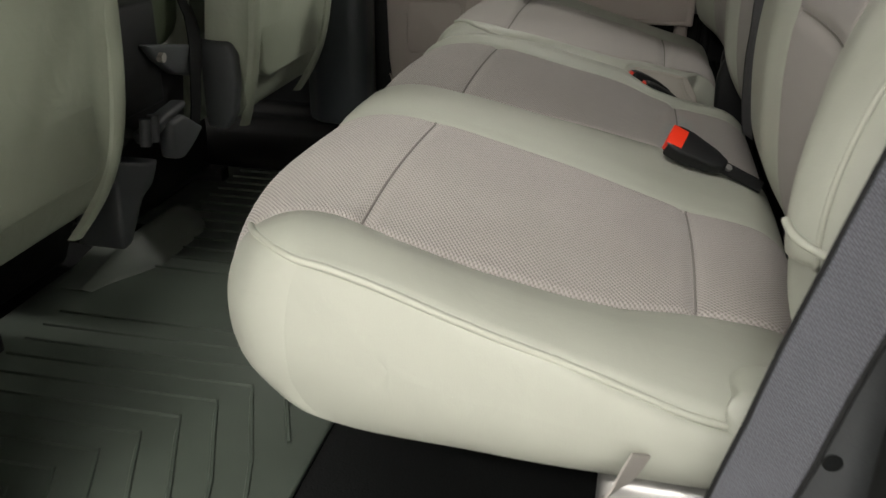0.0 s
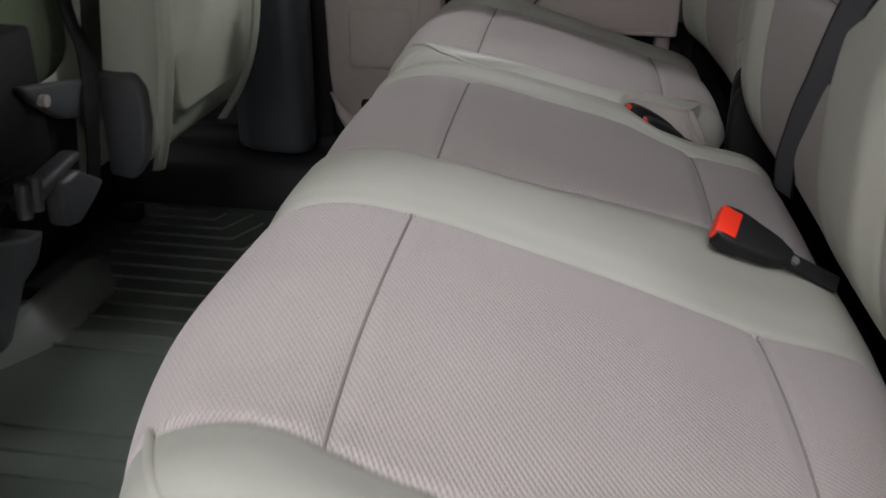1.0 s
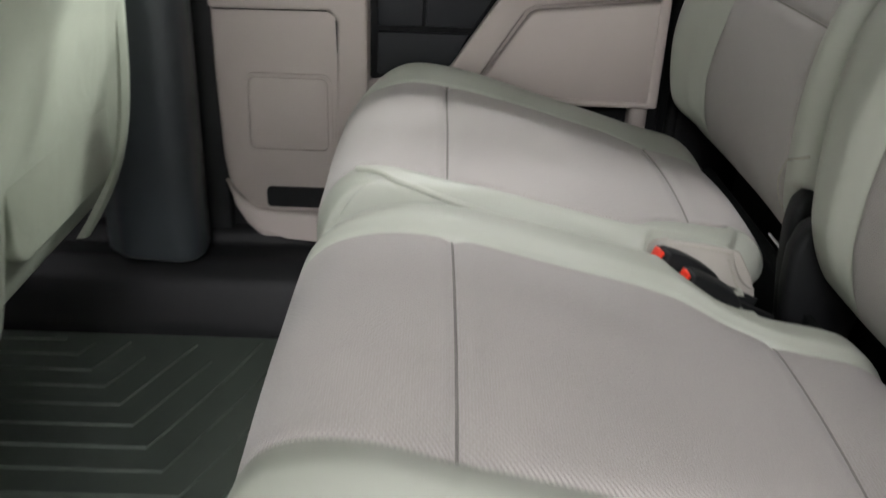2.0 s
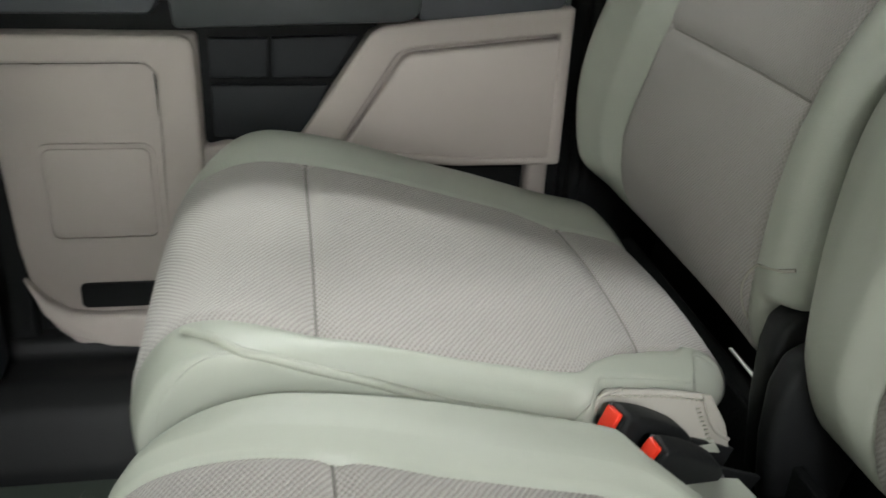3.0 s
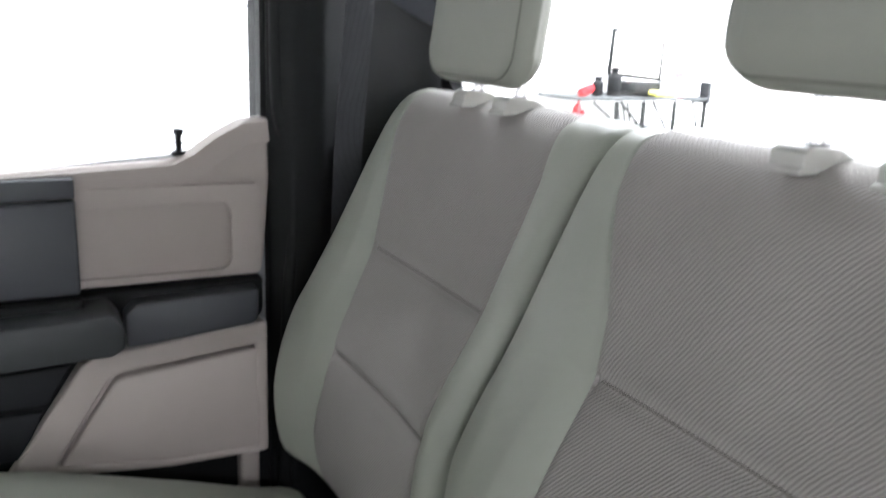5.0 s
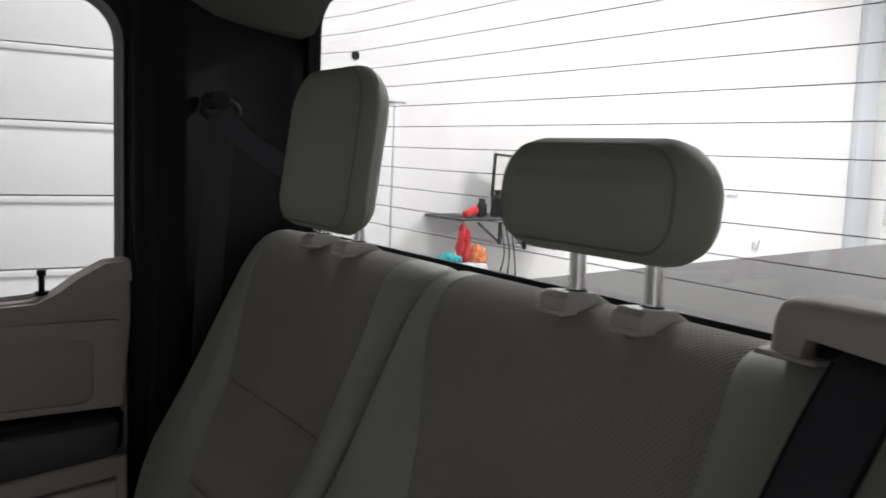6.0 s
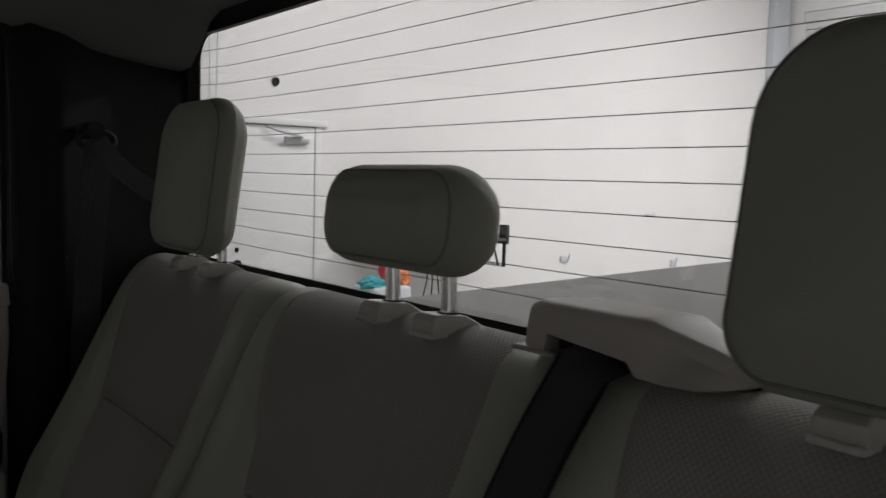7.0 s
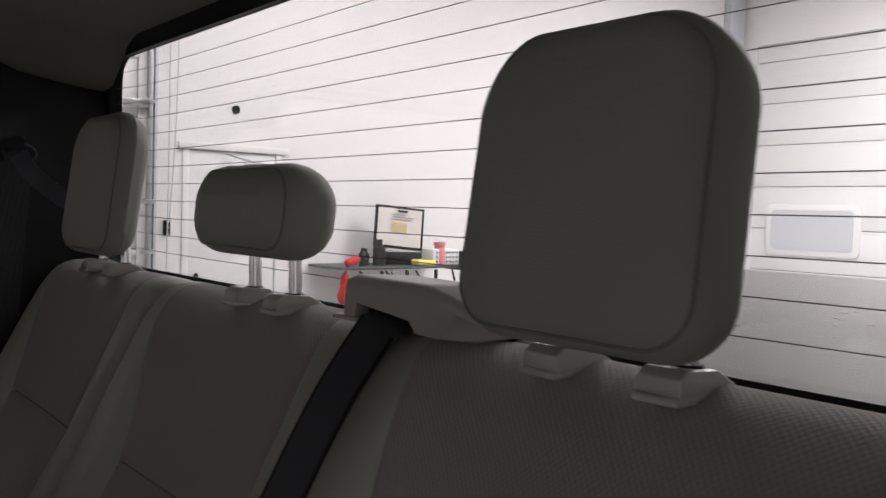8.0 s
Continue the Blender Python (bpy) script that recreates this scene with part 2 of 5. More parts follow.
def slab(outline, lo, hi, axis="y", r=0.0, seg=2):
    """A plate with an outline in the two other axes, between two values of an axis, its edges rounded."""
    bm = bmesh.new()
    order = {"x": lambda a, b, c: (c, a, b), "y": lambda a, b, c: (a, c, b), "z": lambda a, b, c: (a, b, c)}[axis]
    vs = [bm.verts.new(order(a, b, lo)) for a, b in outline]
    face = bm.faces.new(vs)
    ext = bmesh.ops.extrude_face_region(bm, geom=[face])
    up = [g for g in ext["geom"] if isinstance(g, bmesh.types.BMVert)]
    for v in up:
        v.co["xyz".index(axis)] = hi
    bmesh.ops.recalc_face_normals(bm, faces=bm.faces)
    if r > 0:
        bmesh.ops.bevel(bm, geom=bm.edges, offset=r, segments=seg, profile=0.5, affect="EDGES", clamp_overlap=True)
    return bm


def rounded(a0, b0, a1, b1, r, n=6):
    """The outline of a rectangle with round corners."""
    pts = []
    for ca, cb, s in ((a1 - r, b1 - r, 0), (a0 + r, b1 - r, 90), (a0 + r, b0 + r, 180), (a1 - r, b0 + r, 270)):
        for i in range(n + 1):
            q = radians(s + 90 * i / n)
            pts.append((ca + r * math.cos(q), cb + r * math.sin(q)))
    return pts


def spline(pts, n, closed=False):
    """Points at even steps along a smooth curve through the given ones."""
    p = np.array(pts, float)
    c = len(p)
    fine = []
    for i in range(c if closed else c - 1):
        q = [p[(i + k) % c] if closed else p[min(max(i + k, 0), c - 1)] for k in (-1, 0, 1, 2)]
        for t in np.linspace(0, 1, 24, endpoint=False):
            fine.append(0.5 * (2 * q[1] + (q[2] - q[0]) * t + (2 * q[0] - 5 * q[1] + 4 * q[2] - q[3]) * t**2 + (3 * q[1] - q[0] - 3 * q[2] + q[3]) * t**3))
    fine = np.array(fine + [p[0] if closed else p[-1]])
    run = np.r_[0, np.cumsum(np.linalg.norm(np.diff(fine, axis=0), axis=1))]
    at = np.linspace(0, run[-1], n, endpoint=not closed)
    return np.stack([np.interp(at, run, fine[:, k]) for k in range(p.shape[1])], 1)


def tube(path, r, sides=8, closed=False):
    """A round bar along a path."""
    return sweep(path, [(r * math.cos(2 * math.pi * i / sides), r * math.sin(2 * math.pi * i / sides)) for i in range(sides)], closed)


def sweep(path, shape, closed=False, up=(0, 0, 1)):
    """A bar with the given cross-section along a path."""
    path = [Vector(p) for p in path]
    n, k = len(path), len(shape)
    verts, side = [], None
    for i, p in enumerate(path):
        a, b = (path[i - 1], path[(i + 1) % n]) if closed else (path[max(i - 1, 0)], path[min(i + 1, n - 1)])
        d = (b - a).normalized()
        if side is None:
            side = d.cross(Vector(up))
            side = side.normalized() if side.length > 0.05 else d.cross(Vector((1, 0, 0))).normalized()
        side = (side - d * side.dot(d)).normalized()
        top = side.cross(d)
        verts += [p + side * u + top * v for u, v in shape]
    faces = []
    for i in range(n if closed else n - 1):
        for j in range(k):
            a, b = i * k, ((i + 1) % n) * k
            faces.append((a + j, a + (j + 1) % k, b + (j + 1) % k, b + j))
    if not closed:
        faces += [tuple(range(k)), tuple(range((n - 1) * k, n * k))]
    return verts, faces


def strap(path, width, thick, across=(0, 1, 0)):
    """A flat band along a path; across is the way of its width."""
    path = [Vector(p) for p in path]
    w = Vector(across).normalized() * width / 2
    verts = []
    for i, p in enumerate(path):
        d = (path[min(i + 1, len(path) - 1)] - path[max(i - 1, 0)]).normalized()
        nrm = d.cross(w).normalized() * thick / 2
        wv = (w - d * w.dot(d)).normalized() * width / 2
        verts += [p - wv - nrm, p + wv - nrm, p + wv + nrm, p - wv + nrm]
    faces = [(4 * i + j, 4 * i + (j + 1) % 4, 4 * i + 4 + (j + 1) % 4, 4 * i + 4 + j) for i in range(len(path) - 1) for j in range(4)]
    e = 4 * (len(path) - 1)
    return verts, faces + [(3, 2, 1, 0), (e, e + 1, e + 2, e + 3)]


def cyl(a, b, r, sides=16):
    return tube([a, b], r, sides)


def step(v):
    v = np.clip(v, 0, 1)
    return v * v * (3 - 2 * v)


def groove(d, w):
    return np.exp(-((d / w) ** 2))


def edge_round(d, r):
    """How far a rounded edge of radius r falls back at the distance d from its end."""
    d = np.clip(d, 0, r)
    return r - np.sqrt(np.maximum(r * r - (r - d) ** 2, 0))


def skin(grid, pick, places=None):
    """Vertices and faces (and places on the cloth) of those cells of a grid of points that pick(row, column) names; columns close up."""
    rows, cols = len(grid), len(grid[0])
    used, verts, faces, uvs = {}, [], [], []

    def at(i, j):
        j %= cols
        if (i, j) not in used:
            used[(i, j)] = len(verts)
            verts.append(grid[i][j])
            uvs.append(places(i, j) if places else (0.0, 0.0))
        return used[(i, j)]

    for i in range(rows - 1):
        for j in range(cols):
            if pick(i, j):
                faces.append((at(i, j), at(i + 1, j), at(i + 1, j + 1), at(i, j + 1)))
    return (verts, faces, uvs) if places else (verts, faces)



# ---- the workshop round the truck ----
WX0, WX1, WY0, WY1 = -7.0, 11.8, -9.5, 7.28


def setting(name, shape, material, label, smooth=False):
    return tagged(part(name, shape, material, None, smooth=smooth), label, kind="structure")


setting("ground", rbox((WX0 - 0.2, WY0 - 0.2, GROUND - 0.2), (WX1 + 0.2, WY1 + 0.2, GROUND), 0), CONCRETE, "grey concrete workshop floor, slightly stained")
setting("ceiling", rbox((WX0 - 0.2, WY0 - 0.2, CEIL), (WX1 + 0.2, WY1 + 0.2, CEIL + 0.2), 0), WALL, "plain white workshop ceiling")
setting("wall_south", rbox((WX0 - 0.2, WY0 - 0.2, GROUND), (WX1 + 0.2, WY0, CEIL), 0), WALL, "plain white workshop wall behind the open door")
setting("wall_front", rbox((WX0 - 0.2, WY0, GROUND), (WX0, WY1, CEIL), 0), WALL, "plain white workshop wall before the truck")
# the long wall, with the opening of an overhead door and of a plain door
OD0, OD1, ODZ = -1.6, 2.86, 3.3
PD0, PD1, PDZ = 3.27, 4.20, 1.545
wall_side = setting("wall_side", joined(
    rbox((WX0, WY1, GROUND), (OD0, WY1 + 0.2, CEIL), 0), rbox((OD0, WY1, ODZ), (OD1, WY1 + 0.2, CEIL), 0),
    rbox((OD1, WY1, GROUND), (PD0, WY1 + 0.2, CEIL), 0), rbox((PD0, WY1, PDZ), (PD1, WY1 + 0.2, CEIL), 0),
    rbox((PD1, WY1, GROUND), (WX1 + 0.2, WY1 + 0.2, CEIL), 0)), WALL, "white painted workshop wall with small marks")
wall_rear = setting("wall_rear", joined(
    rbox((WX1, WY0, GROUND), (WX1 + 0.2, 1.2, CEIL), 0), rbox((WX1, 7.0, GROUND), (WX1 + 0.2, WY1, CEIL), 0),
    rbox((WX1, 1.2, 3.6), (WX1 + 0.2, 7.0, CEIL), 0)), WALL, "white workshop end wall round an overhead door")


def overhead_door(name, a0, a1, top, at, axis, pitch, first, label, gap=0.007, lip=0.022):
    """A sectional door: wide white panels, one above the other, with a lip along each joint."""
    door = thing(name, label, "overhead door", (at if axis == "x" else (a0 + a1) / 2, at if axis == "y" else (a0 + a1) / 2, GROUND), kind="structure")
    z = first
    while z > GROUND + pitch:
        z -= pitch
    z0 = GROUND
    while z0 < top - 0.02:
        z1 = min(z, top)
        if z1 - z0 > 0.05:
            lo, hi = ((a0, at + 0.03, z0 + 0.004), (a1, at + 0.09, z1 - gap)) if axis == "y" else ((at + 0.03, a0, z0 + 0.004), (at + 0.09, a1, z1 - gap))
            part("panel", rbox(lo, hi, 0.006), DOORPAINT, door)
            lo, hi = ((a0, at + 0.030 - lip, z1 - 0.055), (a1, at + 0.034, z1 - gap)) if axis == "y" else ((at + 0.030 - lip, a0, z1 - 0.045), (at + 0.034, a1, z1 - gap))
            part("panel_lip", rbox(lo, hi, 0.006), DOORPAINT, door)
        z0, z = z1, z + pitch
    return door


overhead_door("door_1", OD0, OD1, ODZ, WY1, "y", 0.56, 1.78, "white sectional overhead door with horizontal panel joints")
rear_door = overhead_door("door_2", 1.2, 7.0, 3.6, WX1, "x", 0.60, 1.55, "white sectional overhead door with a small rounded window", 0.006, 0.003)
win = part("door_window", slab(rounded(5.38, 0.575, 6.76, 1.305, 0.10), WX1 - 0.005, WX1 + 0.03, "x", 0.01), DOORPAINT, rear_door, "white rounded window frame")
part("window_pane", slab(rounded(5.47, 0.655, 6.67, 1.225, 0.06), WX1 - 0.012, WX1 - 0.006, "x"), PALE, win, "pale frosted pane")

# plain door with frame and closer
pd = thing("door_3", "white flush door in a white frame with a closer", "door", ((PD0 + PD1) / 2, WY1, GROUND), kind="structure")
part("door_leaf", rbox((PD0 + 0.042, WY1 - 0.004, GROUND + 0.01), (PD1 - 0.042, WY1 + 0.045, PDZ - 0.006), 0.003), DOORPAINT, pd)
for lo, hi in (((PD0 - 0.02, WY1 - 0.018, GROUND), (PD0 + 0.04, WY1 + 0.1, PDZ)), ((PD1 - 0.04, WY1 - 0.018, GROUND), (PD1 + 0.02, WY1 + 0.1, PDZ))):
    part("door_jamb", rbox(lo, hi, 0.005), DOORPAINT, pd)
part("door_head", rbox((PD0 - 0.06, WY1 - 0.035, PDZ), (PD1 + 0.08, WY1 + 0.02, PDZ + 0.06), 0.006), DOORPAINT, pd)
closer = part("door_closer", rbox((PD1 - 0.36, WY1 - 0.05, PDZ - 0.16), (PD1 - 0.12, WY1 + 0.03, PDZ - 0.10), 0.008), ALU, pd, "grey metal door closer")
part("closer_arm", tube([(PD1 - 0.2, WY1 - 0.06, PDZ - 0.10), (PD1 - 0.45, WY1 - 0.10, PDZ - 0.06), (PD1 - 0.55, WY1 - 0.03, PDZ - 0.02)], 0.012, 6), ALU, closer)
part("door_knob", joined(cyl((PD0 + 0.12, WY1 - 0.05, 0.30), (PD0 + 0.12, WY1 + 0.03, 0.30), 0.03)), BLACK, pd, "dark round door knob")
part("dead_bolt", joined(cyl((PD0 + 0.12, WY1 - 0.01, 0.42), (PD0 + 0.12, WY1 + 0.03, 0.42), 0.022)), BLACK, pd)

# wall fittings
track = thing("door_track", "grey steel track of the overhead door", "door track", (2.96, WY1, GROUND))
part("rail", rbox((2.93, WY1 - 0.07, GROUND), (2.96, WY1 - 0.002, 3.3), 0.004), ALU, track)
part("rail", rbox((2.985, WY1 - 0.05, GROUND), (3.01, WY1 - 0.002, 3.3), 0.004), PALE, track)
for z in (0.0, 0.62, 1.05, 1.9):
    part("bracket", rbox((2.86, WY1 - 0.08, z), (2.99, WY1 - 0.072, z + 0.04), 0.003), ALU, track)
part("bracket_arm", rbox((2.72, WY1 - 0.06, 1.86), (2.94, WY1 - 0.03, 1.93), 0.006), ALU, track)
chain = thing("pull_chain", "thin hanging pull cord of the overhead door", "pull cord", (3.1, WY1, GROUND))
part("cord", tube(spline([(3.10, WY1 - 0.06, 2.9), (3.11, WY1 - 0.06, 1.8), (3.10, WY1 - 0.06, 0.4)], 12), 0.006, 5), PALE, chain)
part("cord", tube(spline([(3.19, WY1 - 0.06, 2.9), (3.17, WY1 - 0.06, 1.8), (3.12, WY1 - 0.06, 0.9)], 12), 0.006, 5), PALE, chain)
switch = thing("wall_switch", "black push-button switch box on the white wall", "switch", (3.11, WY1, 0.75))
part("switch_body", rbox((3.085, WY1 - 0.04, 0.78), (3.140, WY1 - 0.001, 0.91), 0.006), BLACK, switch)
for z in (0.78, 0.83, 0.88):
    part("button", cyl((3.112, WY1 - 0.048, z + 0.015), (3.112, WY1 - 0.039, z + 0.015), 0.011, 12), ALU, switch)
hole = thing("wall_vent", "small round dark vent in the white wall", "vent", (3.75, WY1, 1.93))
part("vent_rim", tube([(3.75 + 0.030 * math.cos(a), WY1 - 0.008, 1.93 + 0.030 * math.sin(a)) for a in np.linspace(0, 2 * math.pi, 18, endpoint=False)], 0.010, 6, True), CHARCOAL, hole)
part("vent_core", cyl((3.75, WY1 - 0.010, 1.93), (3.75, WY1 - 0.001, 1.93), 0.027, 18), BLACK, hole)
column = thing("corner_column", "pale grey painted column in the corner", "column", (11.45, WY1, GROUND))
part("shaft", rbox((11.34, WY1 - 0.12, GROUND), (11.70, WY1 - 0.002, CEIL), 0.01), PALE, column)
for x, z, wide, tall in ((9.45, 0.08, 0.035, 0.05), (8.95, 0.72, 0.07, 0.012), (7.45, 0.21, 0.05, 0.03)):
    box = thing("wall_socket", "small grey wall outlet box with stub pipes", "outlet", (x, WY1, z), "wall outlets")
    part("outlet_body", rbox((x - wide, WY1 - 0.03, z - tall), (x + wide, WY1 - 0.001, z + tall), 0.006), PALE, box)
    part("stub_pipe", cyl((x + wide, WY1 - 0.03, z - tall - 0.02), (x + wide + 0.04, WY1 - 0.03, z + tall + 0.02), 0.009, 10), ALU, box)
# Glowing fixtures added at the unseen lamps.
for lx, ly, watts in LAMPS:
    fixture = thing("ceiling_lamp", "long white ceiling lamp, unseen, added to light the workshop", "ceiling lamp", (lx, ly, CEIL), "workshop ceiling lamps")
    part("housing", rbox((lx - 1.25, ly - 0.22, CEIL - 0.08), (lx + 1.25, ly + 0.22, CEIL - 0.001), 0.01), DOORPAINT, fixture)
    part("diffuser", rbox((lx - 1.2, ly - 0.18, CEIL - 0.13), (lx + 1.2, ly + 0.18, CEIL - 0.082), 0.02), LAMPGLOW, fixture)

# work table with its clutter, a little before the wall
before_shelf = set(bpy.data.objects)
TX0, TX1, TY0, TY1, TZ = 3.95, 5.24, 5.74, 6.28, 0.585
table = thing("wall_shelf", "grey wall shelf on black braced steel brackets", "shelf", ((TX0 + TX1) / 2, TY1, TZ - 0.25))
part("shelf_board", rbox((TX0, TY0, TZ - 0.022), (TX1, TY1, TZ), 0.006), DARK, table)
part("end_plate", rbox((TX1 - 0.005, TY0, TZ - 0.05), (TX1 + 0.03, TY0 + 0.30, TZ + 0.12), 0.006), CHARCOAL, table)
for x, zb in ((4.356, 0.372), (4.613, 0.324), (4.925, 0.310), (5.235, 0.335)):
    br = part("bracket", rbox((x - 0.012, TY0 + 0.015, zb), (x + 0.012, TY0 + 0.040, TZ - 0.034), 0.003), BLACK, table)
    part("strut", tube([(x - 0.13 - 0.09 * (x < 5), TY0 + 0.028, TZ - 0.036), (x - 0.06 * (x > 4.7), TY0 + 0.028, zb + 0.01)], 0.0095, 6), BLACK, br)
    part("wall_arm", rbox((x - 0.010, TY0 + 0.038, zb), (x + 0.010, TY1, zb + 0.02), 0.003), PALE, br)

mon = thing("picture_frame", "black framed pale notice leaning on the shelf", "framed notice", (4.72, 6.0, TZ))
tilt = pose(0, 0, 0, -9, 5, -20)
mid = Vector((4.725, 6.005, TZ + 0.325))


def leaning(lo, hi, r):
    piece = rbox(lo, hi, r)
    bmesh.ops.transform(piece, matrix=Matrix.Translation(mid) @ tilt @ Matrix.Translation(-mid), verts=piece.verts)
    return piece


part("frame", leaning((4.475, 5.99, TZ + 0.13), (4.915, 6.02, TZ + 0.50), 0.005), BLACK, mon)
part("sheet", leaning((4.497, 5.9855, TZ + 0.152), (4.893, 5.9885, TZ + 0.478), 0.0), PAPER, mon, "pale notice with a cream label")
part("label", leaning((4.62, 5.9815, TZ + 0.27), (4.76, 5.9835, TZ + 0.355), 0.0), CREAM, mon, "cream label with rows of small print")
for k, (x0, x1) in enumerate(((4.61, 4.80), (4.62, 4.82), (4.61, 4.74))):
    part("text_bar", leaning((x0, 5.980, TZ + 0.380 + 0.022 * k), (x1, 5.982, TZ + 0.384 + 0.022 * k), 0.0), CHARCOAL, mon)
part("title_bar", leaning((4.67, 5.979, TZ + 0.448), (4.76, 5.981, TZ + 0.466), 0.0), CHARCOAL, mon)
part("foot_box", rbox((4.53, 5.90, TZ), (4.86, 6.02, TZ + 0.11), 0.01, m=pose(0, 0, 0, 0, 0, -20)), BLACK, mon)


def bottle(x, y, r, h, material, label, cap=BLACK, neck=0.4):
    x, y = x + 0.085, y + 0.12
    b = thing("bottle", label, "bottle", (x, y, TZ), "bottles on the wall shelf")
    ring = [(r, 0.0), (r, h * 0.62), (r * 0.9, h * 0.70), (r * neck, h * 0.80), (r * neck, h * 0.88)]
    k = 14
    verts = [(x + q * math.cos(2 * math.pi * i / k), y + q * math.sin(2 * math.pi * i / k), TZ + z) for q, z in ring for i in range(k)]
    faces = [(a * k + i, a * k + (i + 1) % k, (a + 1) * k + (i + 1) % k, (a + 1) * k + i) for a in range(len(ring) - 1) for i in range(k)]
    faces += [tuple(range(k)), tuple(range((len(ring) - 1) * k, len(ring) * k))]
    part("bottle_body", (verts, faces), material, b)
    part("cap", cyl((x, y, TZ + h * 0.86), (x, y, TZ + h), r * neck * 1.25, 12), cap, b)


bottle(4.33, 5.78, 0.055, 0.22, BLACK, "black plastic bottle on the wall shelf")
bottle(4.24, 5.85, 0.03, 0.14, CHARCOAL, "slim dark bottle on the wall shelf")
bottle(4.14, 5.75, 0.03, 0.15, BLACK, "slim black spray bottle on the wall shelf")
bottle(4.93, 5.72, 0.055, 0.20, PINK, "clear pink plastic cup with a lid", PINK, 0.8)
bottle(5.05, 5.85, 0.04, 0.20, CHARCOAL, "dark spray bottle on the wall shelf")
rag = thing("yellow_rag", "crumpled yellow cloth on the wall shelf", "cloth", (4.80, 5.80, TZ))
part("rag_body", rbox((4.70, 5.76, TZ), (4.94, 5.86, TZ + 0.05), 0.02, 3, pose(0, 0, 0, 0, 4, 12)), YELLOW, rag)
gun = thing("red_bottle", "small red plastic bottle lying on the wall shelf", "bottle", (4.11, 5.83, TZ))
part("bottle_body", rbox((4.03, 5.80, TZ + 0.012), (4.18, 5.86, TZ + 0.075), 0.022, 3, pose(0, 0, 0, 0, -18, 10)), REDCLOTH, gun)
crate = thing("perforated_basket", "white perforated plastic basket on the shelf", "basket", (5.07, 5.9, TZ))
part("basket_body", rbox((4.92, 5.8, TZ), (5.21, 6.02, TZ + 0.14), 0.012), DOORPAINT, crate)
for a in range(7):
    for b in range(3):
        part("hole", cyl((4.955 + 0.037 * a, 5.796, TZ + 0.03 + 0.04 * b), (4.955 + 0.037 * a, 5.801, TZ + 0.03 + 0.04 * b), 0.010, 8), CHARCOAL, crate)
bin_ = thing("laundry_bin", "pale bin filled with coloured cloths", "bin", (3.98, 5.78, -0.48))
part("bin_body", rbox((3.80, 5.62, -0.48), (4.16, 5.95, 0.24), 0.03, 3), PALE, bin_)
for name, lo, hi, mt, txt in (("teal_cloth", (3.78, 5.66, 0.22), (3.93, 5.82, 0.30), TEAL, "crumpled teal cloth hanging over the bin"),
                              ("red_cloth", (3.97, 5.72, 0.23), (4.045, 5.82, 0.49), REDCLOTH, "red cloth standing up out of the bin"),
                              ("orange_bottle", (4.08, 5.68, 0.22), (4.18, 5.80, 0.35), ORANGE, "orange plastic jug in the bin")):
    c = thing(name, txt, "cloth" if "cloth" in name else "jug", ((lo[0] + hi[0]) / 2, (lo[1] + hi[1]) / 2, lo[2]))
    lump = bmesh.new()
    bmesh.ops.create_icosphere(lump, subdivisions=4, radius=1.0)
    for v in lump.verts:
        bulge = 1.0 + 0.45 * noise.noise(v.co * 1.6 + Vector((lo[0], 0, 0))) + 0.22 * noise.noise(v.co * 4.0) + 0.10 * noise.noise(v.co * 9.0)
        v.co = Vector([(a + b) / 2 + 0.62 * bulge * q * (b - a) for q, a, b in zip(v.co, lo, hi)])
    part("cloth_body" if "cloth" in name else "jug_body", lump, mt, c)
hose = thing("cable_tangle", "thin dark cables hanging from the shelf", "cable", (4.40, 5.7, -0.48))
for k in range(3):
    part("cable", tube(spline([(4.33 + 0.05 * k, 5.735, TZ - 0.04), (4.36 + 0.05 * k, 5.70, 0.3), (4.30 + 0.09 * k, 5.70, 0.0), (4.40, 5.70, -0.47)], 20), 0.006, 5), BLACK, hose)
# the whole corner stands against the wall, a size larger
for ob in [o for o in bpy.data.objects if o not in before_shelf and o.parent is None]:
    ob.location = Vector((-0.039, 0.011, -0.165)) + 1.157 * Vector(ob.location)
    ob.scale = (1.157, 1.157, 1.157)

# ---- the truck's shell ----
CY = 0.725                       # middle of the cab


def mirrored(y):
    return 2 * CY - y


setting("floor", joined(rbox((-2.2, -0.02, -0.10), (0.95, 1.47, -0.012), 0)), CARPET, "dark carpeted floor of the truck cab")
for name, f in (("sill_far", lambda y: y), ("sill_near", lambda y: 1.45 - y)):
    setting(name, slab([(f(1.40), -0.2), (f(1.62), -0.2), (f(1.62), 0.13), (f(1.550), 0.13), (f(1.535), 0.105), (f(1.47), 0.115), (f(1.43), 0.09), (f(1.40), 0.02)], -2.2, 0.95, "x", 0.01), BLACK, "dark plastic door sill trim of the cab", True)

def skin_open(rows):
    """Closes a row of equal outlines into one solid."""
    n, k = len(rows), len(rows[0])
    verts = [p for row in rows for p in row]
    faces = [(i * k + j, i * k + (j + 1) % k, (i + 1) * k + (j + 1) % k, (i + 1) * k + j) for i in range(n - 1) for j in range(k)]
    return verts, faces + [tuple(range(k)), tuple(range((n - 1) * k, n * k))]


# ribbed rubber mat
mat_ = thing("floor_mat", "dark green-grey ribbed rubber floor mat", "floor mat", (-0.3, 0.7, 0))
part("mat_sheet", slab(rounded(-0.66, 0.03, -0.01, 1.42, 0.06), -0.012, 0.0, "z", 0.004), RUBBER, mat_)
rib_shape = [(-0.0040, -0.002), (0.0040, -0.002), (0.0022, 0.0027), (-0.0022, 0.0027)]


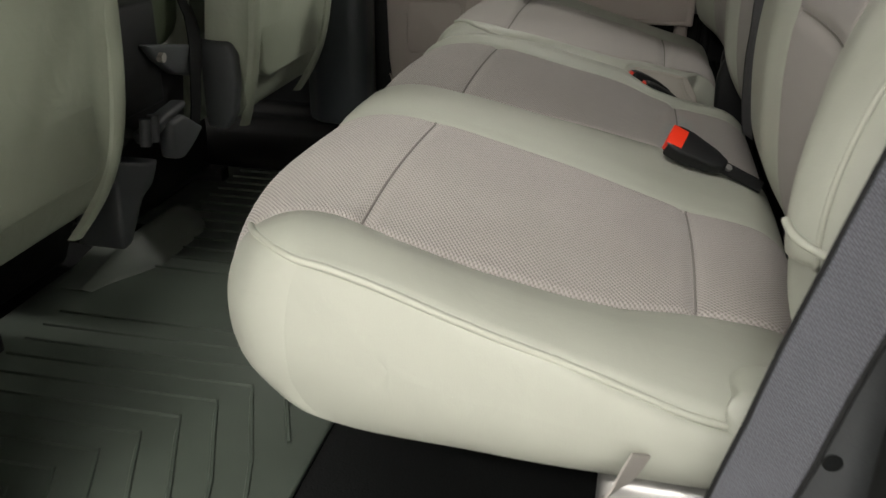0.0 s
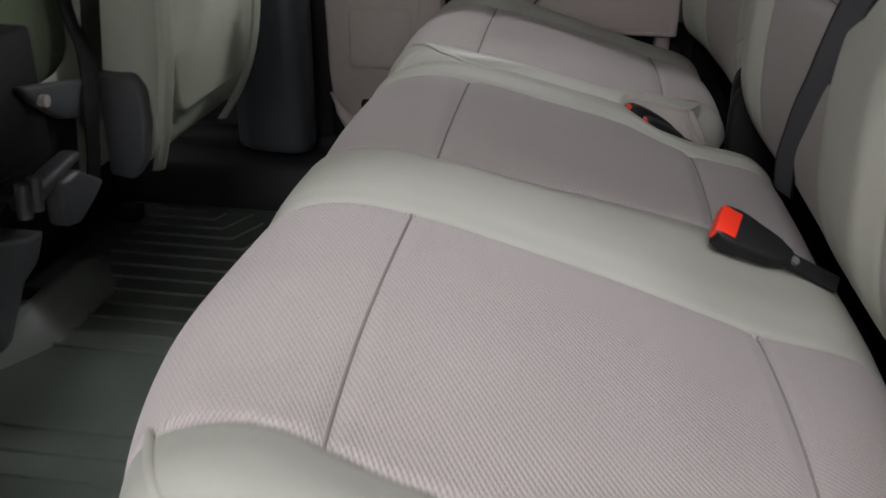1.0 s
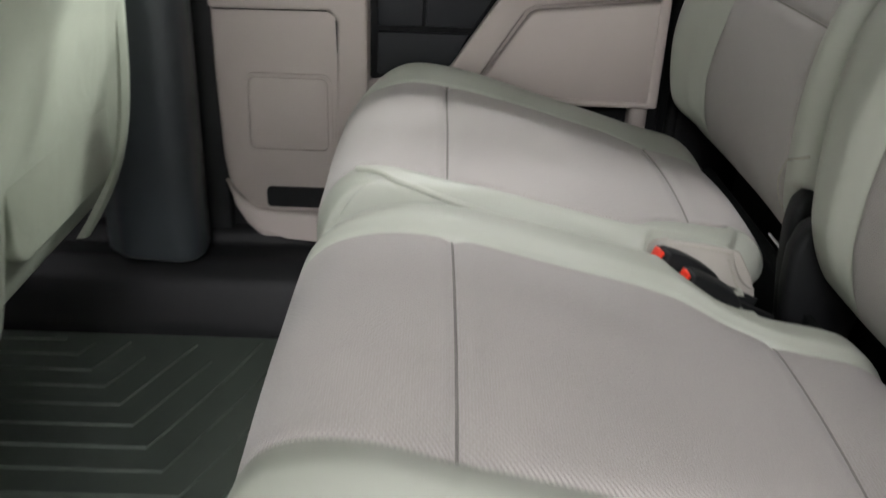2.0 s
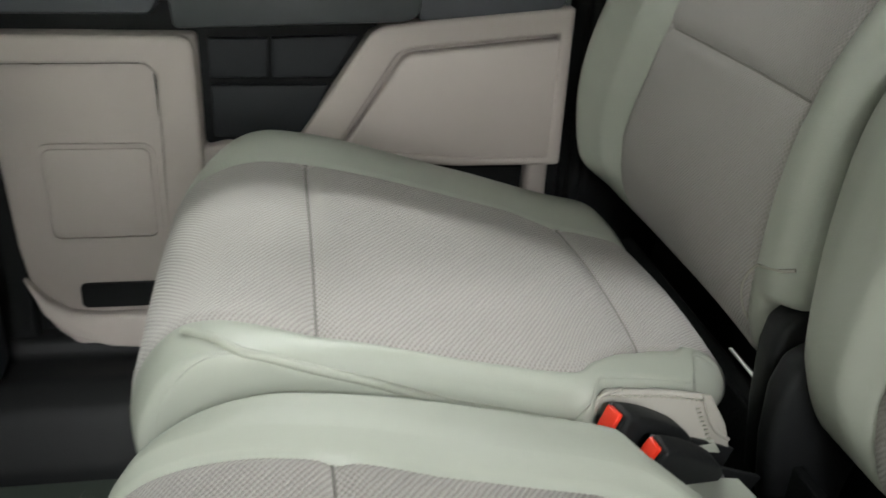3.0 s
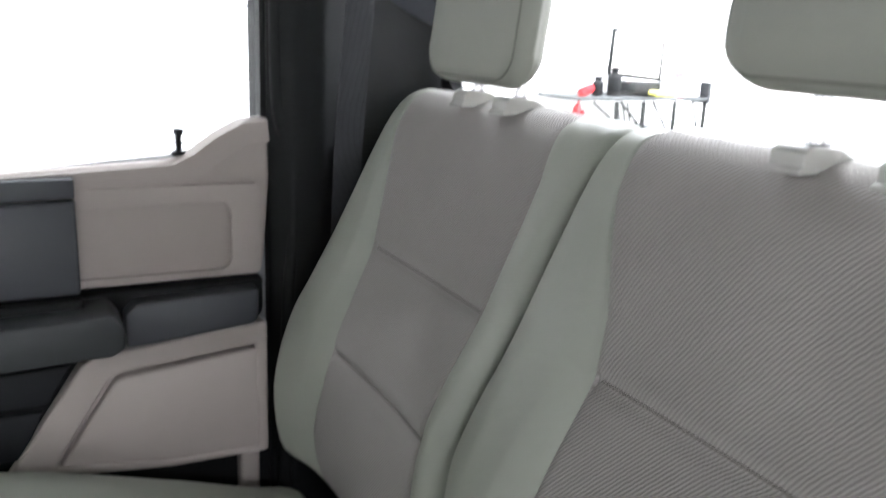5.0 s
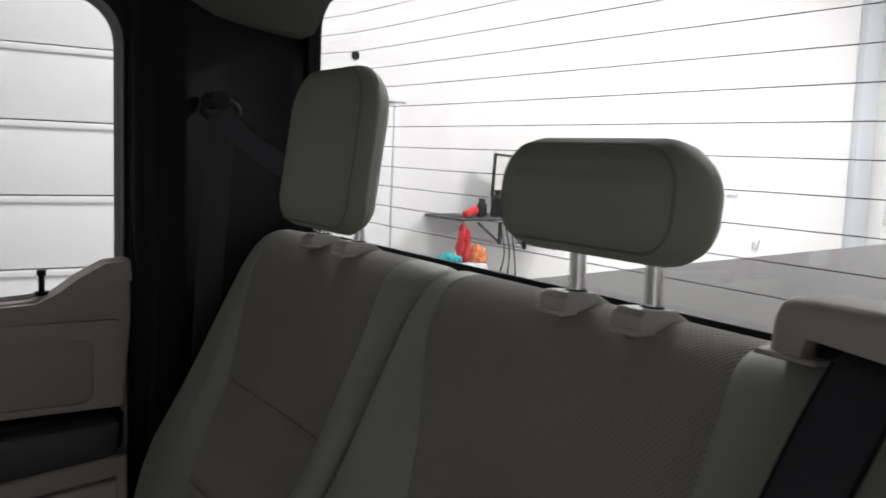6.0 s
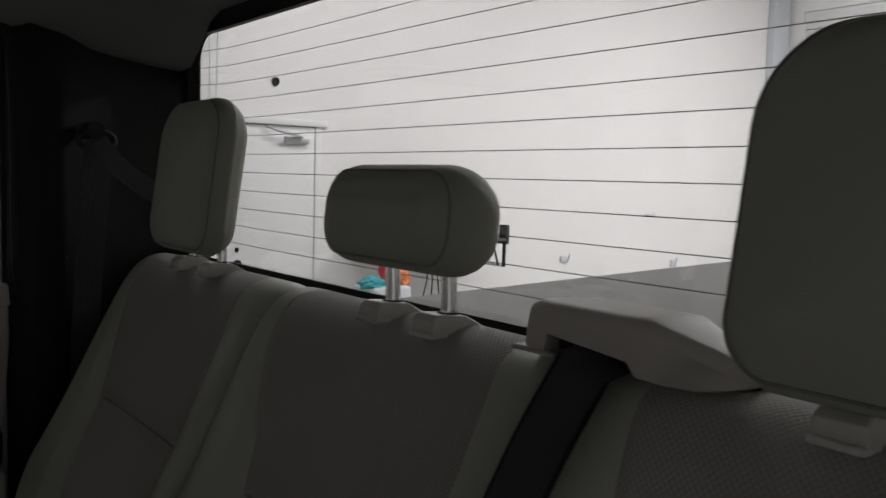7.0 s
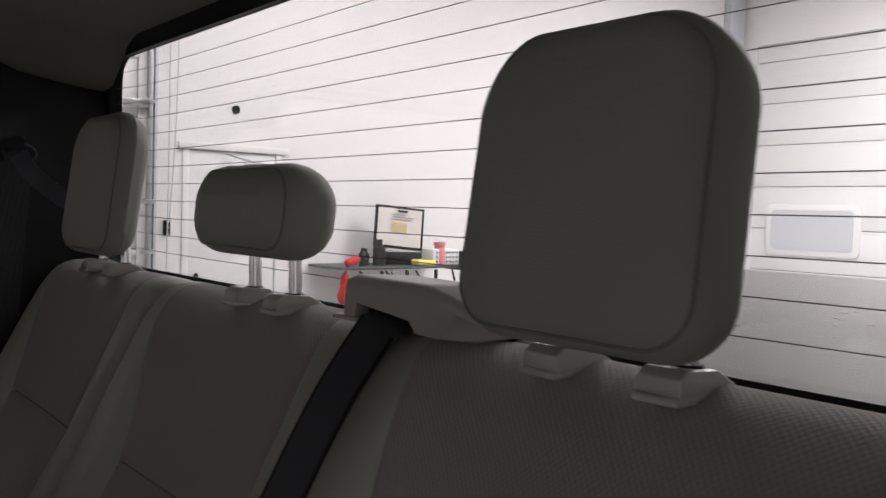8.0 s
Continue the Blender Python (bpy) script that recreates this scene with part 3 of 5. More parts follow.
def mat_rib(corner_x, y, side):
    """One raised line of the mat: across the footwell, round a square corner, then fanning out towards the door."""
    run_x = [(-0.575, y), (corner_x, y)]
    if corner_x < -0.06:
        for dx, dy in ((0.012, -0.03), (0.033, -0.080), (0.070, -0.165), (0.105, -0.27), (0.135, -0.42)):
            if corner_x + dx < -0.028 and y + dy > 0.045:
                run_x.append((corner_x + dx, y + dy))
    return [(x, yy if side > 0 else mirrored(yy), 0.001) for x, yy in run_x]


for side in (1, -1):
    for k in range(9):
        part("rib", sweep(mat_rib(min(-0.05, -0.328 + 0.0345 * k), 0.245 + 0.0475 * k, side), rib_shape), RUBBER, mat_)
    for k in range(4):
        part("rib", sweep(mat_rib(-0.365 - 0.036 * k, 0.20 - 0.042 * k, side), rib_shape), RUBBER, mat_)
lip = [(-0.640, -0.01), (-0.486, -0.01), (-0.496, 0.003), (-0.514, 0.011), (-0.534, 0.026), (-0.551, 0.041), (-0.561, 0.048), (-0.570, 0.046), (-0.592, 0.026), (-0.640, 0.026)]
rows_ = []
for yy in np.linspace(0.70, 1.135, 30):
    e = float(step((yy - 0.69) / 0.17)) * float(step((1.14 - yy) / 0.14))
    rows_.append([(-0.60 + (x + 0.60) * (0.35 + 0.65 * e) if x > -0.60 else x, yy, z * (0.05 + 0.95 * e) if z > 0 else z) for x, z in lip])
# Paler rubber paints in the light along the hump.
part("mat_hump", skin_open(rows_), LIT_TUNNEL, mat_, "smooth raised rubber over the tunnel", sharp=70)

# roof, headliner, pillars
setting("roof", slab([(-1.9, -0.03), (0.86, -0.03), (0.80, 1.48), (-1.9, 1.48)], 1.40, 1.44, "z", 0.02), BODY, "painted metal roof of the truck cab", True)


def headliner():
    rows = []
    for x in np.linspace(-1.9, 0.80, 24):
        row = []
        for y in np.linspace(-0.21, 1.66, 44):
            d = min(y + 0.14, 1.59 - y)
            z = 1.365 - (0.050 + 0.035 * step((x - 0.40) / 0.15)) * (1 - step(d / 0.14)) - 0.020 * step((x - 0.50) / 0.3)
            row.append((x, y, z))
        rows.append(row)
    top = [[(x, y, z + 0.03) for x, y, z in row] for row in rows]
    verts = [p for row in rows for p in row] + [p for row in top for p in row]
    n, k = len(rows), len(rows[0])
    faces = [(i * k + j, i * k + j + 1, (i + 1) * k + j + 1, (i + 1) * k + j) for i in range(n - 1) for j in range(k - 1)]
    o = n * k
    faces += [tuple(o + q for q in f[::-1]) for f in faces]
    rim = [i * k for i in range(n)] + [(n - 1) * k + j for j in range(1, k)] + [i * k + k - 1 for i in range(n - 2, -1, -1)] + list(range(k - 2, 0, -1))
    faces += [(rim[i], rim[(i + 1) % len(rim)], o + rim[(i + 1) % len(rim)], o + rim[i]) for i in range(len(rim))]
    return verts, faces


setting("headliner", headliner(), LINER, "grey cloth headliner under the cab roof", True)

# side rails of the roof
for name, f in (("roof_rail_far", lambda y: y), ("roof_rail_near", mirrored)):
    setting(name, slab([(f(1.585), 1.335), (f(1.60), 1.316), (f(1.68), 1.316), (f(1.68), 1.36), (f(1.60), 1.42), (f(1.55), 1.42)], -1.9, 0.74, "x", 0.008), BLACK, "dark trimmed roof rail of the cab", True)
    setting(name.replace("rail", "corner"), slab([(f(1.575), 1.334), (f(1.68), 1.334), (f(1.68), 1.36), (f(1.60), 1.42), (f(1.55), 1.42)], 0.745, 0.812, "x", 0.004), BLACK, "dark trim at the rear corner of the cab roof", True)

# back wall of the cab with the rear window
GX = 0.815
GZ0, GZ1, GY0, GY1 = 0.922, 1.325, mirrored(1.618), 1.618


def ring_plate(outer, inner, lo, hi, axis):
    """A plate with a hole: two outlines of the same number of points."""
    order = {"x": lambda a, b, c: (c, a, b), "y": lambda a, b, c: (a, c, b)}[axis]
    n = len(outer)
    verts = [order(a, b, c) for c in (lo, hi) for line in (outer, inner) for a, b in line]
    faces = []
    for i in range(n):
        j = (i + 1) % n
        faces += [(i, j, n + j, n + i), (2 * n + i, 3 * n + i, 3 * n + j, 2 * n + j), (i, 2 * n + i, 2 * n + j, j), (n + i, n + j, 3 * n + j, 3 * n + i)]
    return verts, faces


setting("wall_cab_rear", joined(ring_plate(rounded(-0.22, 0.0, 1.67, 1.40, 0.02), rounded(GY0, GZ0, GY1, GZ1, 0.05), GX, GX + 0.02, "x")), BLACK, "black rear wall of the cab round the window", True)
rear_window = thing("window_1", "wide rear window of the cab with thin defroster lines", "rear window", (GX, CY, GZ0), kind="structure")
part("pane", slab(rounded(GY0 - 0.005, GZ0 - 0.005, GY1 + 0.005, GZ1 + 0.005, 0.05), GX + 0.008, GX + 0.012, "x"), GLASS, rear_window)
for k in range(12):
    z = 1.287 - 0.0298 * k
    part("defroster_line", tube(spline([(GX + 0.006, GY0 + 0.01, z + 0.006), (GX + 0.006, GY0 + 0.22, z - 0.002), (GX + 0.006, CY, z - 0.002), (GX + 0.006, GY1 - 0.22, z), (GX + 0.006, GY1 - 0.01, z + 0.008)], 13), 0.00048, 4), WIRE, rear_window)
part("seal", ring_plate(rounded(GY0 - 0.012, GZ0 - 0.012, GY1 + 0.012, GZ1 + 0.012, 0.06), rounded(GY0 + 0.006, GZ0 + 0.006, GY1 - 0.006, GZ1 - 0.006, 0.045), GX - 0.006, GX - 0.001, "x"), BLACK, rear_window)

for name, f in (("pillar_rear_far", lambda y: y), ("pillar_rear_near", mirrored)):
    plan = [(0.50, 1.67), (0.50, 1.575), (0.53, 1.548), (0.58, 1.553), (0.70, 1.600), (0.78, 1.626), (0.813, 1.634), (0.813, 1.67)]
    setting(name, joined(slab([(a, f(b)) for a, b in plan], 0.0, 1.36, "z", 0.006)), BLACK, "black plastic rear pillar trim of the cab", True)
    setting(name.replace("rear", "centre"), joined(
        slab([(-0.42, f(1.66)), (-0.42, f(1.47)), (-0.38, f(1.435)), (-0.29, f(1.425)), (-0.262, f(1.436)), (-0.252, f(1.465)), (-0.256, f(1.515)), (-0.285, f(1.525)), (-0.285, f(1.66))], 0.12, 1.31, "z", 0.012, 3)),
        PILLAR, "dark grey plastic centre pillar trim", True)

# ---- the far door ----
door = thing("door_4", "closed rear truck door with warm grey and black trim", "truck door", (0.15, 1.6, 0.1), kind="structure")


def win_z(x):
    return 0.821 + 0.05 * max(0, x - 0.1) + 0.055 * float(step((x - 0.36) / 0.12))


belt_pts = [(x, win_z(x) - 0.035) for x in np.linspace(-0.262, 0.50, 24)]
part("door_shell", slab([(-0.262, 0.06), (0.50, 0.06)] + belt_pts[::-1], 1.60, 1.66, "y"), BODY, door)
part("window_frame", ring_plate(rounded(-0.262, 0.80, 0.53, 1.335, 0.02), [(max(-0.17, min(a, 0.492)), max(b, win_z(a) - 0.032)) for a, b in rounded(-0.17, 0.78, 0.492, 1.293, 0.07)], 1.585, 1.655, "y"), BLACK, door)
part("window_pane", slab([(-0.18, 0.775), (0.495, 0.775), (0.50, 1.30), (-0.18, 1.30)], 1.609, 1.613, "y"), GLASS, door)
# upper trim with its ledge and recess
part("upper_trim", joined(
    slab([(-0.262, 0.645), (0.488, 0.655), (0.494, 0.70), (0.502, 0.80), (0.500, win_z(0.49) - 0.004)] + [(x, win_z(x) - 0.004) for x in np.linspace(0.47, -0.262, 20)], 1.575, 1.60, "y", 0.006),
    sweep([(x, 1.585, win_z(x) - 0.024) for x in np.linspace(-0.262, 0.500, 24)], [(-0.014, -0.022), (0.014, -0.016), (0.017, 0.016), (-0.012, 0.020)])), BEIGE, door, "warm grey upper trim with a sill ledge")
recess = joined(ring_plate(rounded(-0.258, 0.658, 0.486, 0.796, 0.012), rounded(-0.235, 0.668, 0.443, 0.769, 0.02), 1.566, 1.5748, "y"))
bmesh.ops.bevel(recess, geom=recess.edges, offset=0.0035, segments=3, profile=0.5, affect="EDGES", clamp_overlap=True)
part("upper_recess", recess, BEIGE, door)
part("grey_strip", joined(slab([(0.088, 0.650), (0.231, 0.652), (0.231, 0.784), (0.088, 0.780)], 1.551, 1.5745, "y", 0.004), slab([(0.088, 0.782), (0.231, 0.786), (0.231, 0.814), (0.088, 0.812)], 1.554, 1.5745, "y", 0.003)), SLATE, door, "dark slate-grey trim strip")
# black middle band
part("middle_band", slab([(-0.262, 0.40), (0.16, 0.40), (0.235, 0.555), (0.48, 0.585), (0.488, 0.60), (0.488, 0.652), (-0.262, 0.642)], 1.565, 1.598, "y", 0.006), BLACK, door)
part("band_insert", slab([(0.284, 0.572), (0.452, 0.582), (0.472, 0.594), (0.474, 0.643), (0.300, 0.637), (0.284, 0.622)], 1.532, 1.575, "y", 0.006, 2), SLATE, door, "dark slate-grey rounded trim bulge", sharp=24)
part("band_insert", slab([(-0.252, 0.574), (-0.034, 0.576), (-0.026, 0.590), (-0.028, 0.628), (-0.252, 0.626)], 1.532, 1.575, "y", 0.008, 3), SLATE, door, "dark slate-grey rounded trim bulge", sharp=24)
part("arm_rest", slab([(-0.004, 0.572), (0.262, 0.582), (0.279, 0.592), (0.280, 0.620), (0.264, 0.641), (0.012, 0.632), (-0.008, 0.612)], 1.478, 1.57, "y", 0.006, 2), DARK, door, "dark grey padded arm rest", sharp=24)
part("pull_cup", slab([(0.092, 0.622), (0.234, 0.628), (0.232, 0.651), (0.092, 0.649)], 1.53, 1.552, "y", 0.004), BLACK, door)
for pts in (((0.026, 0.495), (0.098, 0.496), (0.099, 0.545), (0.026, 0.545)), ((0.103, 0.496), (0.178, 0.496), (0.212, 0.550), (0.103, 0.546)), ((0.026, 0.418), (0.140, 0.418), (0.172, 0.486), (0.026, 0.486))):
    part("lower_tile", slab(pts, 1.553, 1.566, "y", 0.0025), CHARCOAL, door)
# lower front trim: frame, recess, speaker grille, pocket
part("lower_trim", slab([(-0.238, 0.552), (-0.238, 0.42), (-0.233, 0.27), (-0.222, 0.18), (-0.20, 0.142), (-0.174, 0.117), (-0.13, 0.098), (-0.085, 0.089), (0.12, 0.085), (0.12, 0.39), (0.045, 0.412), (0.014, 0.405), (0.014, 0.552)], 1.545, 1.60, "y", 0.007), BEIGE, door, "warm grey lower door trim")
part("trim_frame", slab([(-0.236, 0.553), (-0.004, 0.553), (0.008, 0.548), (0.012, 0.535), (0.014, 0.28), (-0.040, 0.28), (-0.035, 0.505), (-0.048, 0.520), (-0.236, 0.518)], 1.526, 1.5455, "y", 0.007, 3), BEIGE, door)
# Charcoal tube inside the frame, painting the groove's shade.
part("trim_groove", tube([(a, 1.545, b) for a, b in [(-0.232, 0.5165), (-0.050, 0.5185), (-0.038, 0.508), (-0.036, 0.45)]], 0.0024, 6), CHARCOAL, door, "dark tube that paints the shade in the trim groove")
part("pocket_rim", slab([(-0.230, 0.235), (-0.205, 0.200), (-0.178, 0.180), (-0.14, 0.175), (0.10, 0.175), (0.10, 0.122), (-0.06, 0.118), (-0.13, 0.124), (-0.178, 0.142), (-0.210, 0.178)], 1.526, 1.5455, "y", 0.007, 3), BEIGE, door)
grille = part("speaker_grille", slab(rounded(-0.184, 0.286, -0.054, 0.408, 0.012), 1.541, 1.547, "y", 0.003), BEIGE, door, "warm grey speaker grille")
part("grille_ring", sweep([(a, 1.543, b) for a, b in rounded(-0.188, 0.282, -0.050, 0.412, 0.014)], [(-0.0025, -0.003), (0.0025, -0.003), (0.0025, 0.003), (-0.0025, 0.003)], True), BEIGE, grille)
part("map_pocket", slab(rounded(-0.162, 0.181, 0.10, 0.217, 0.008), 1.540, 1.546, "y"), BLACK, door, "dark slot of the map pocket")
# lower rear trim
part("rear_trim", slab([(0.225, 0.556), (0.245, 0.566), (0.47, 0.590), (0.482, 0.590), (0.482, 0.385), (0.34, 0.385), (0.13, 0.405), (0.122, 0.40)], 1.548, 1.60, "y", 0.004), BEIGE, door, "warm grey rear door trim")
frame_ = joined(ring_plate([(0.225, 0.560), (0.240, 0.568), (0.470, 0.592), (0.484, 0.594), (0.484, 0.382), (0.34, 0.382), (0.120, 0.402)], [(0.258, 0.532), (0.272, 0.540), (0.455, 0.559), (0.467, 0.561), (0.467, 0.392), (0.34, 0.394), (0.182, 0.412)], 1.526, 1.5485, "y"))
bmesh.ops.bevel(frame_, geom=frame_.edges, offset=0.005, segments=3, profile=0.5, affect="EDGES", clamp_overlap=True)
part("trim_frame", frame_, BEIGE, door)
# The shade between frame and raised panel, drawn as a charcoal tube.
part("trim_groove", tube([(a, 1.5485, b) for a, b in [(0.184, 0.413), (0.258, 0.530), (0.272, 0.539), (0.455, 0.558), (0.476, 0.560)]], 0.0028, 6), CHARCOAL, door, "dark tube that paints the shade in the trim groove")
part("trim_pad", slab([(0.266, 0.527), (0.276, 0.532), (0.455, 0.551), (0.474, 0.553), (0.474, 0.388), (0.34, 0.390), (0.188, 0.408)], 1.530, 1.552, "y", 0.007, 3), BEIGE, door, "raised warm grey trim panel")
part("trim_foot", rbox((0.445, 1.545, 0.27), (0.475, 1.585, 0.385), 0.008), BEIGE, door)
part("lower_shell", rbox((-0.262, 1.575, 0.06), (0.50, 1.60, 0.40), 0.004), BLACK, door)
part("edge_seal", rbox((-0.330, 1.556, 0.05), (-0.228, 1.662, 0.80), 0.006), BLACK, door, "black rubber edge of the door")
part("weather_strip", tube(spline([(0.516, 1.56, 0.12), (0.522, 1.56, 0.5), (0.535, 1.56, 0.8), (0.515, 1.57, 0.92), (0.512, 1.575, 1.22), (0.48, 1.578, 1.305), (0.2, 1.578, 1.315)], 50), 0.012, 8), BLACK, door)
pin = part("lock_pin", joined(cyl((0.375, 1.594, 0.82), (0.375, 1.594, 0.872), 0.0045, 10), cyl((0.375, 1.594, 0.866), (0.375, 1.594, 0.874), 0.007, 10), cyl((0.375, 1.594, 0.836), (0.375, 1.594, 0.842), 0.010, 12)), BLACK, door, "small black door lock pin")


# ---- rear seats ----
CUSHION = spline([(0.512, 0.345), (0.485, 0.374), (0.425, 0.392), (0.30, 0.424), (0.20, 0.446), (0.145, 0.455), (0.09, 0.459), (0.045, 0.450),
                  (0.014, 0.430), (-0.004, 0.398), (-0.004, 0.362), (0.012, 0.332), (0.05, 0.308), (0.11, 0.298), (0.2, 0.292), (0.35, 0.288), (0.47, 0.29), (0.512, 0.312)], 250, True)
BACK = spline([(0.550, 0.362), (0.527, 0.395), (0.513, 0.45), (0.505, 0.54), (0.512, 0.62), (0.534, 0.675), (0.573, 0.745), (0.625, 0.85), (0.662, 0.912), (0.695, 0.938),
               (0.735, 0.938), (0.760, 0.905), (0.735, 0.80), (0.68, 0.62), (0.645, 0.46), (0.62, 0.37), (0.585, 0.352)], 250, True)


def outward(profile):
    d = np.roll(profile, -1, 0) - np.roll(profile, 1, 0)
    n = np.stack([d[:, 1], -d[:, 0]], 1) / np.linalg.norm(d, axis=1, keepdims=True)
    area = 0.5 * np.sum(profile[:, 0] * np.roll(profile[:, 1], -1) - np.roll(profile[:, 0], -1) * profile[:, 1])
    return n if area > 0 else -n


def course(*pairs):
    """A smooth run of values through pairs of place and value."""
    at, val = [p[0] for p in pairs], [p[1] for p in pairs]
    return lambda v: np.interp(v, at, val)


def drawn(u, along, y0, y1, inserts, borders):
    """The place across the seat of the row u, once the cloth borders run along their own lines."""
    knots = [y0 + 0.004] + [c for pair in inserts for c in pair] + [y1 - 0.004]
    goals = [np.full(len(along), knots[0])] + [f(along) for f in borders] + [np.full(len(along), knots[-1])]
    if u <= knots[0] or u >= knots[-1]:
        return np.full(len(along), u)
    k = max(i for i in range(len(knots) - 1) if knots[i] <= u)
    t = (u - knots[k]) / (knots[k + 1] - knots[k])
    return goals[k] * (1 - t) + goals[k + 1] * t


def row_places(y0, y1, inserts, run_in, reach):
    """Rows across a seat, closer together at the ends and at the cloth borders."""
    borders = [c for pair in inserts for c in pair]
    bend = 1 - np.cos(np.linspace(0, math.pi / 2, 14))
    return np.unique(np.round(np.r_[y0 + run_in * bend[:9], y1 - run_in * bend[:9], y0 + reach * bend, y1 - reach * bend,
                                    np.linspace(y0 + run_in, y1 - run_in, int((y1 - y0) / 0.006)), borders, [c + q for c in borders for q in (-0.004, 0.004)]], 5))


def cushion_body(y0, y1, profile, inserts, borders, seams, corner):
    """A padded cushion swept across the seat, its front corner rounded in plan: rows of points, the place of each row, and which end ring it is."""
    nrm = outward(profile)
    px, pz = profile[:, 0], profile[:, 1]
    outer_low = y0 < 0.5
    edges = [c for pair in inserts for c in pair]
    rows, where, ring = [], [], []

    def front_of_seat(outer_d, inner_d):
        """How far the front edge falls back towards the ends."""
        ry, rx = corner
        (wy, wx) = (0.08, 0.034) if outer_low else (0.05, 0.022)
        q, w = max(0.0, 1 - outer_d / ry), max(0.0, 1 - inner_d / wy)
        return rx * (1 - math.sqrt(max(0.0, 1 - q * q))) + wx * (1 - math.sqrt(max(0.0, 1 - w * w)))

    def section(u):
        d = min(u - y0, y1 - u)
        outer_d, inner_d = (u - y0, y1 - u) if outer_low else (y1 - u, u - y0)
        at_outer = outer_d < inner_d
        face = np.clip(nrm[:, 1], 0, 1)
        lift = np.zeros(len(px))
        inside = False
        for a, b in inserts:
            t = (u - (a + b) / 2) / ((b - a) / 2)
            if abs(t) < 1:
                inside = True
                lift += 0.007 * (1 - t * t) * face
                for s in seams:
                    lift -= (0.0042 * groove(px - s, 0.008) + 0.0016 * groove(px - s, 0.0022)) * face
            lift -= 0.0028 * (groove(u - a, 0.004) + groove(u - b, 0.004)) * face
        if not inside:
            lift += 0.004 * step(d / 0.05) * face * step(min(abs(u - c) for c in edges) / 0.04)
        if outer_low:
            lift += (0.002 * groove(u - 0.475, 0.05) - 0.006 * step((u - 0.52) / 0.05) * step((0.90 - u) / 0.05)) * face
        lift += 0.013 * groove(outer_d - 0.035, 0.06) * step((0.32 - px) / 0.2) * step((px - 0.01) / 0.08) * face
        lift += 0.006 * groove(outer_d, 0.05) * groove(px - 0.045, 0.03) * face
        if not outer_low:
            lift += 0.012 * groove(inner_d, 0.06) * groove(px - 0.045, 0.045) * face
        crease = 0.0012 * np.array([noise.noise(Vector((u * 7, x * 9, z * 9))) for x, z in profile])
        p = profile - nrm * (edge_round(d, 0.008) * 0.35 - lift - crease)[:, None]
        back = front_of_seat(outer_d, inner_d)
        near = np.clip((0.30 - p[:, 0]) / 0.306, 0, 1) ** 2
        x, z = p[:, 0] + back * near, p[:, 1].copy()
        droop = np.interp(px, [0.06, 0.12, 0.25, 0.33, 0.41, 0.46], [0.0, 0.006, 0.007, 0.008, 0.016, 0.018])
        z -= droop * np.clip((pz - 0.36) / 0.03, 0, 1) * float(edge_round(outer_d, 0.04)) / 0.04
        if not outer_low:
            fall = np.interp(px, [0.06, 0.12, 0.233, 0.33, 0.352, 0.36], [0.0, 0.011, 0.031, 0.035, 0.004, 0.0])
            z -= fall * np.clip((pz - 0.36) / 0.05, 0, 1) * float(edge_round(inner_d, 0.032)) / 0.032
        if outer_low:
            z += 0.017 * step((0.375 - pz) / 0.07)
            x = x + 0.022 * step((px - 0.43) / 0.06)
        y = drawn(u, x, y0, y1, inserts, borders)
        inward = 1 if u - y0 < y1 - u else -1
        if at_outer:
            y = y + inward * 0.012 * step((0.41 - pz) / 0.12) * (1 - float(step(d / 0.16)))
        else:
            if outer_low:
                y = y - 0.045 * step((px - 0.345) / 0.05) * (1 - float(step(d / 0.13)))
            y = y + inward * (((0.014 if outer_low else 0.017) * step((px - 0.345) / 0.015) + (0.0 if outer_low else 0.055 * step((px - 0.445) / 0.03) * step((0.395 - pz) / 0.02))) * (1 - float(step(d / 0.06))) + 0.022 * step((px - 0.32) / 0.12) * (1 - float(step(d / 0.15))))
        return np.stack([x, y, z], 1), back

    def cap(u, sign):
        base, back = section(u)
        at_outer = (u == y0) == outer_low
        x0 = back - 0.006
        spine_x = np.clip(base[:, 0], x0 + 0.085, 0.46)
        spine_z = np.interp(spine_x, [x0 + 0.085, 0.25, 0.46], [0.385, 0.372, 0.345])
        out = []
        for r in (0.998, 0.99, 0.975, 0.95, 0.91, 0.85, 0.77, 0.67, 0.55, 0.42, 0.28, 0.14, 0.0):
            q = base.copy()
            q[:, 0], q[:, 2] = spine_x + (base[:, 0] - spine_x) * r, spine_z + (base[:, 2] - spine_z) * r
            flat = step((x0 + 0.24 - base[:, 0]) / 0.22) if at_outer else np.zeros(len(px))
            q[:, 1] = u + (base[:, 1] - u) * r ** (2.0 if at_outer else 0.2) + sign * (0.012 if at_outer else 0.006) * (flat * (1 - r * r) * 0.7 + (1 - flat) * math.sqrt(1 - r ** 2.5))
            out.append(q)
        return out

    for q in cap(y0, -1)[::-1]:
        rows.append(q), where.append(y0), ring.append(True)
    for u in row_places(y0, y1, inserts, 0.045, corner[0]):
        rows.append(section(u)[0]), where.append(u), ring.append(False)
    for q in cap(y1, 1):
        rows.append(q), where.append(y1), ring.append(True)
    return rows, where, ring


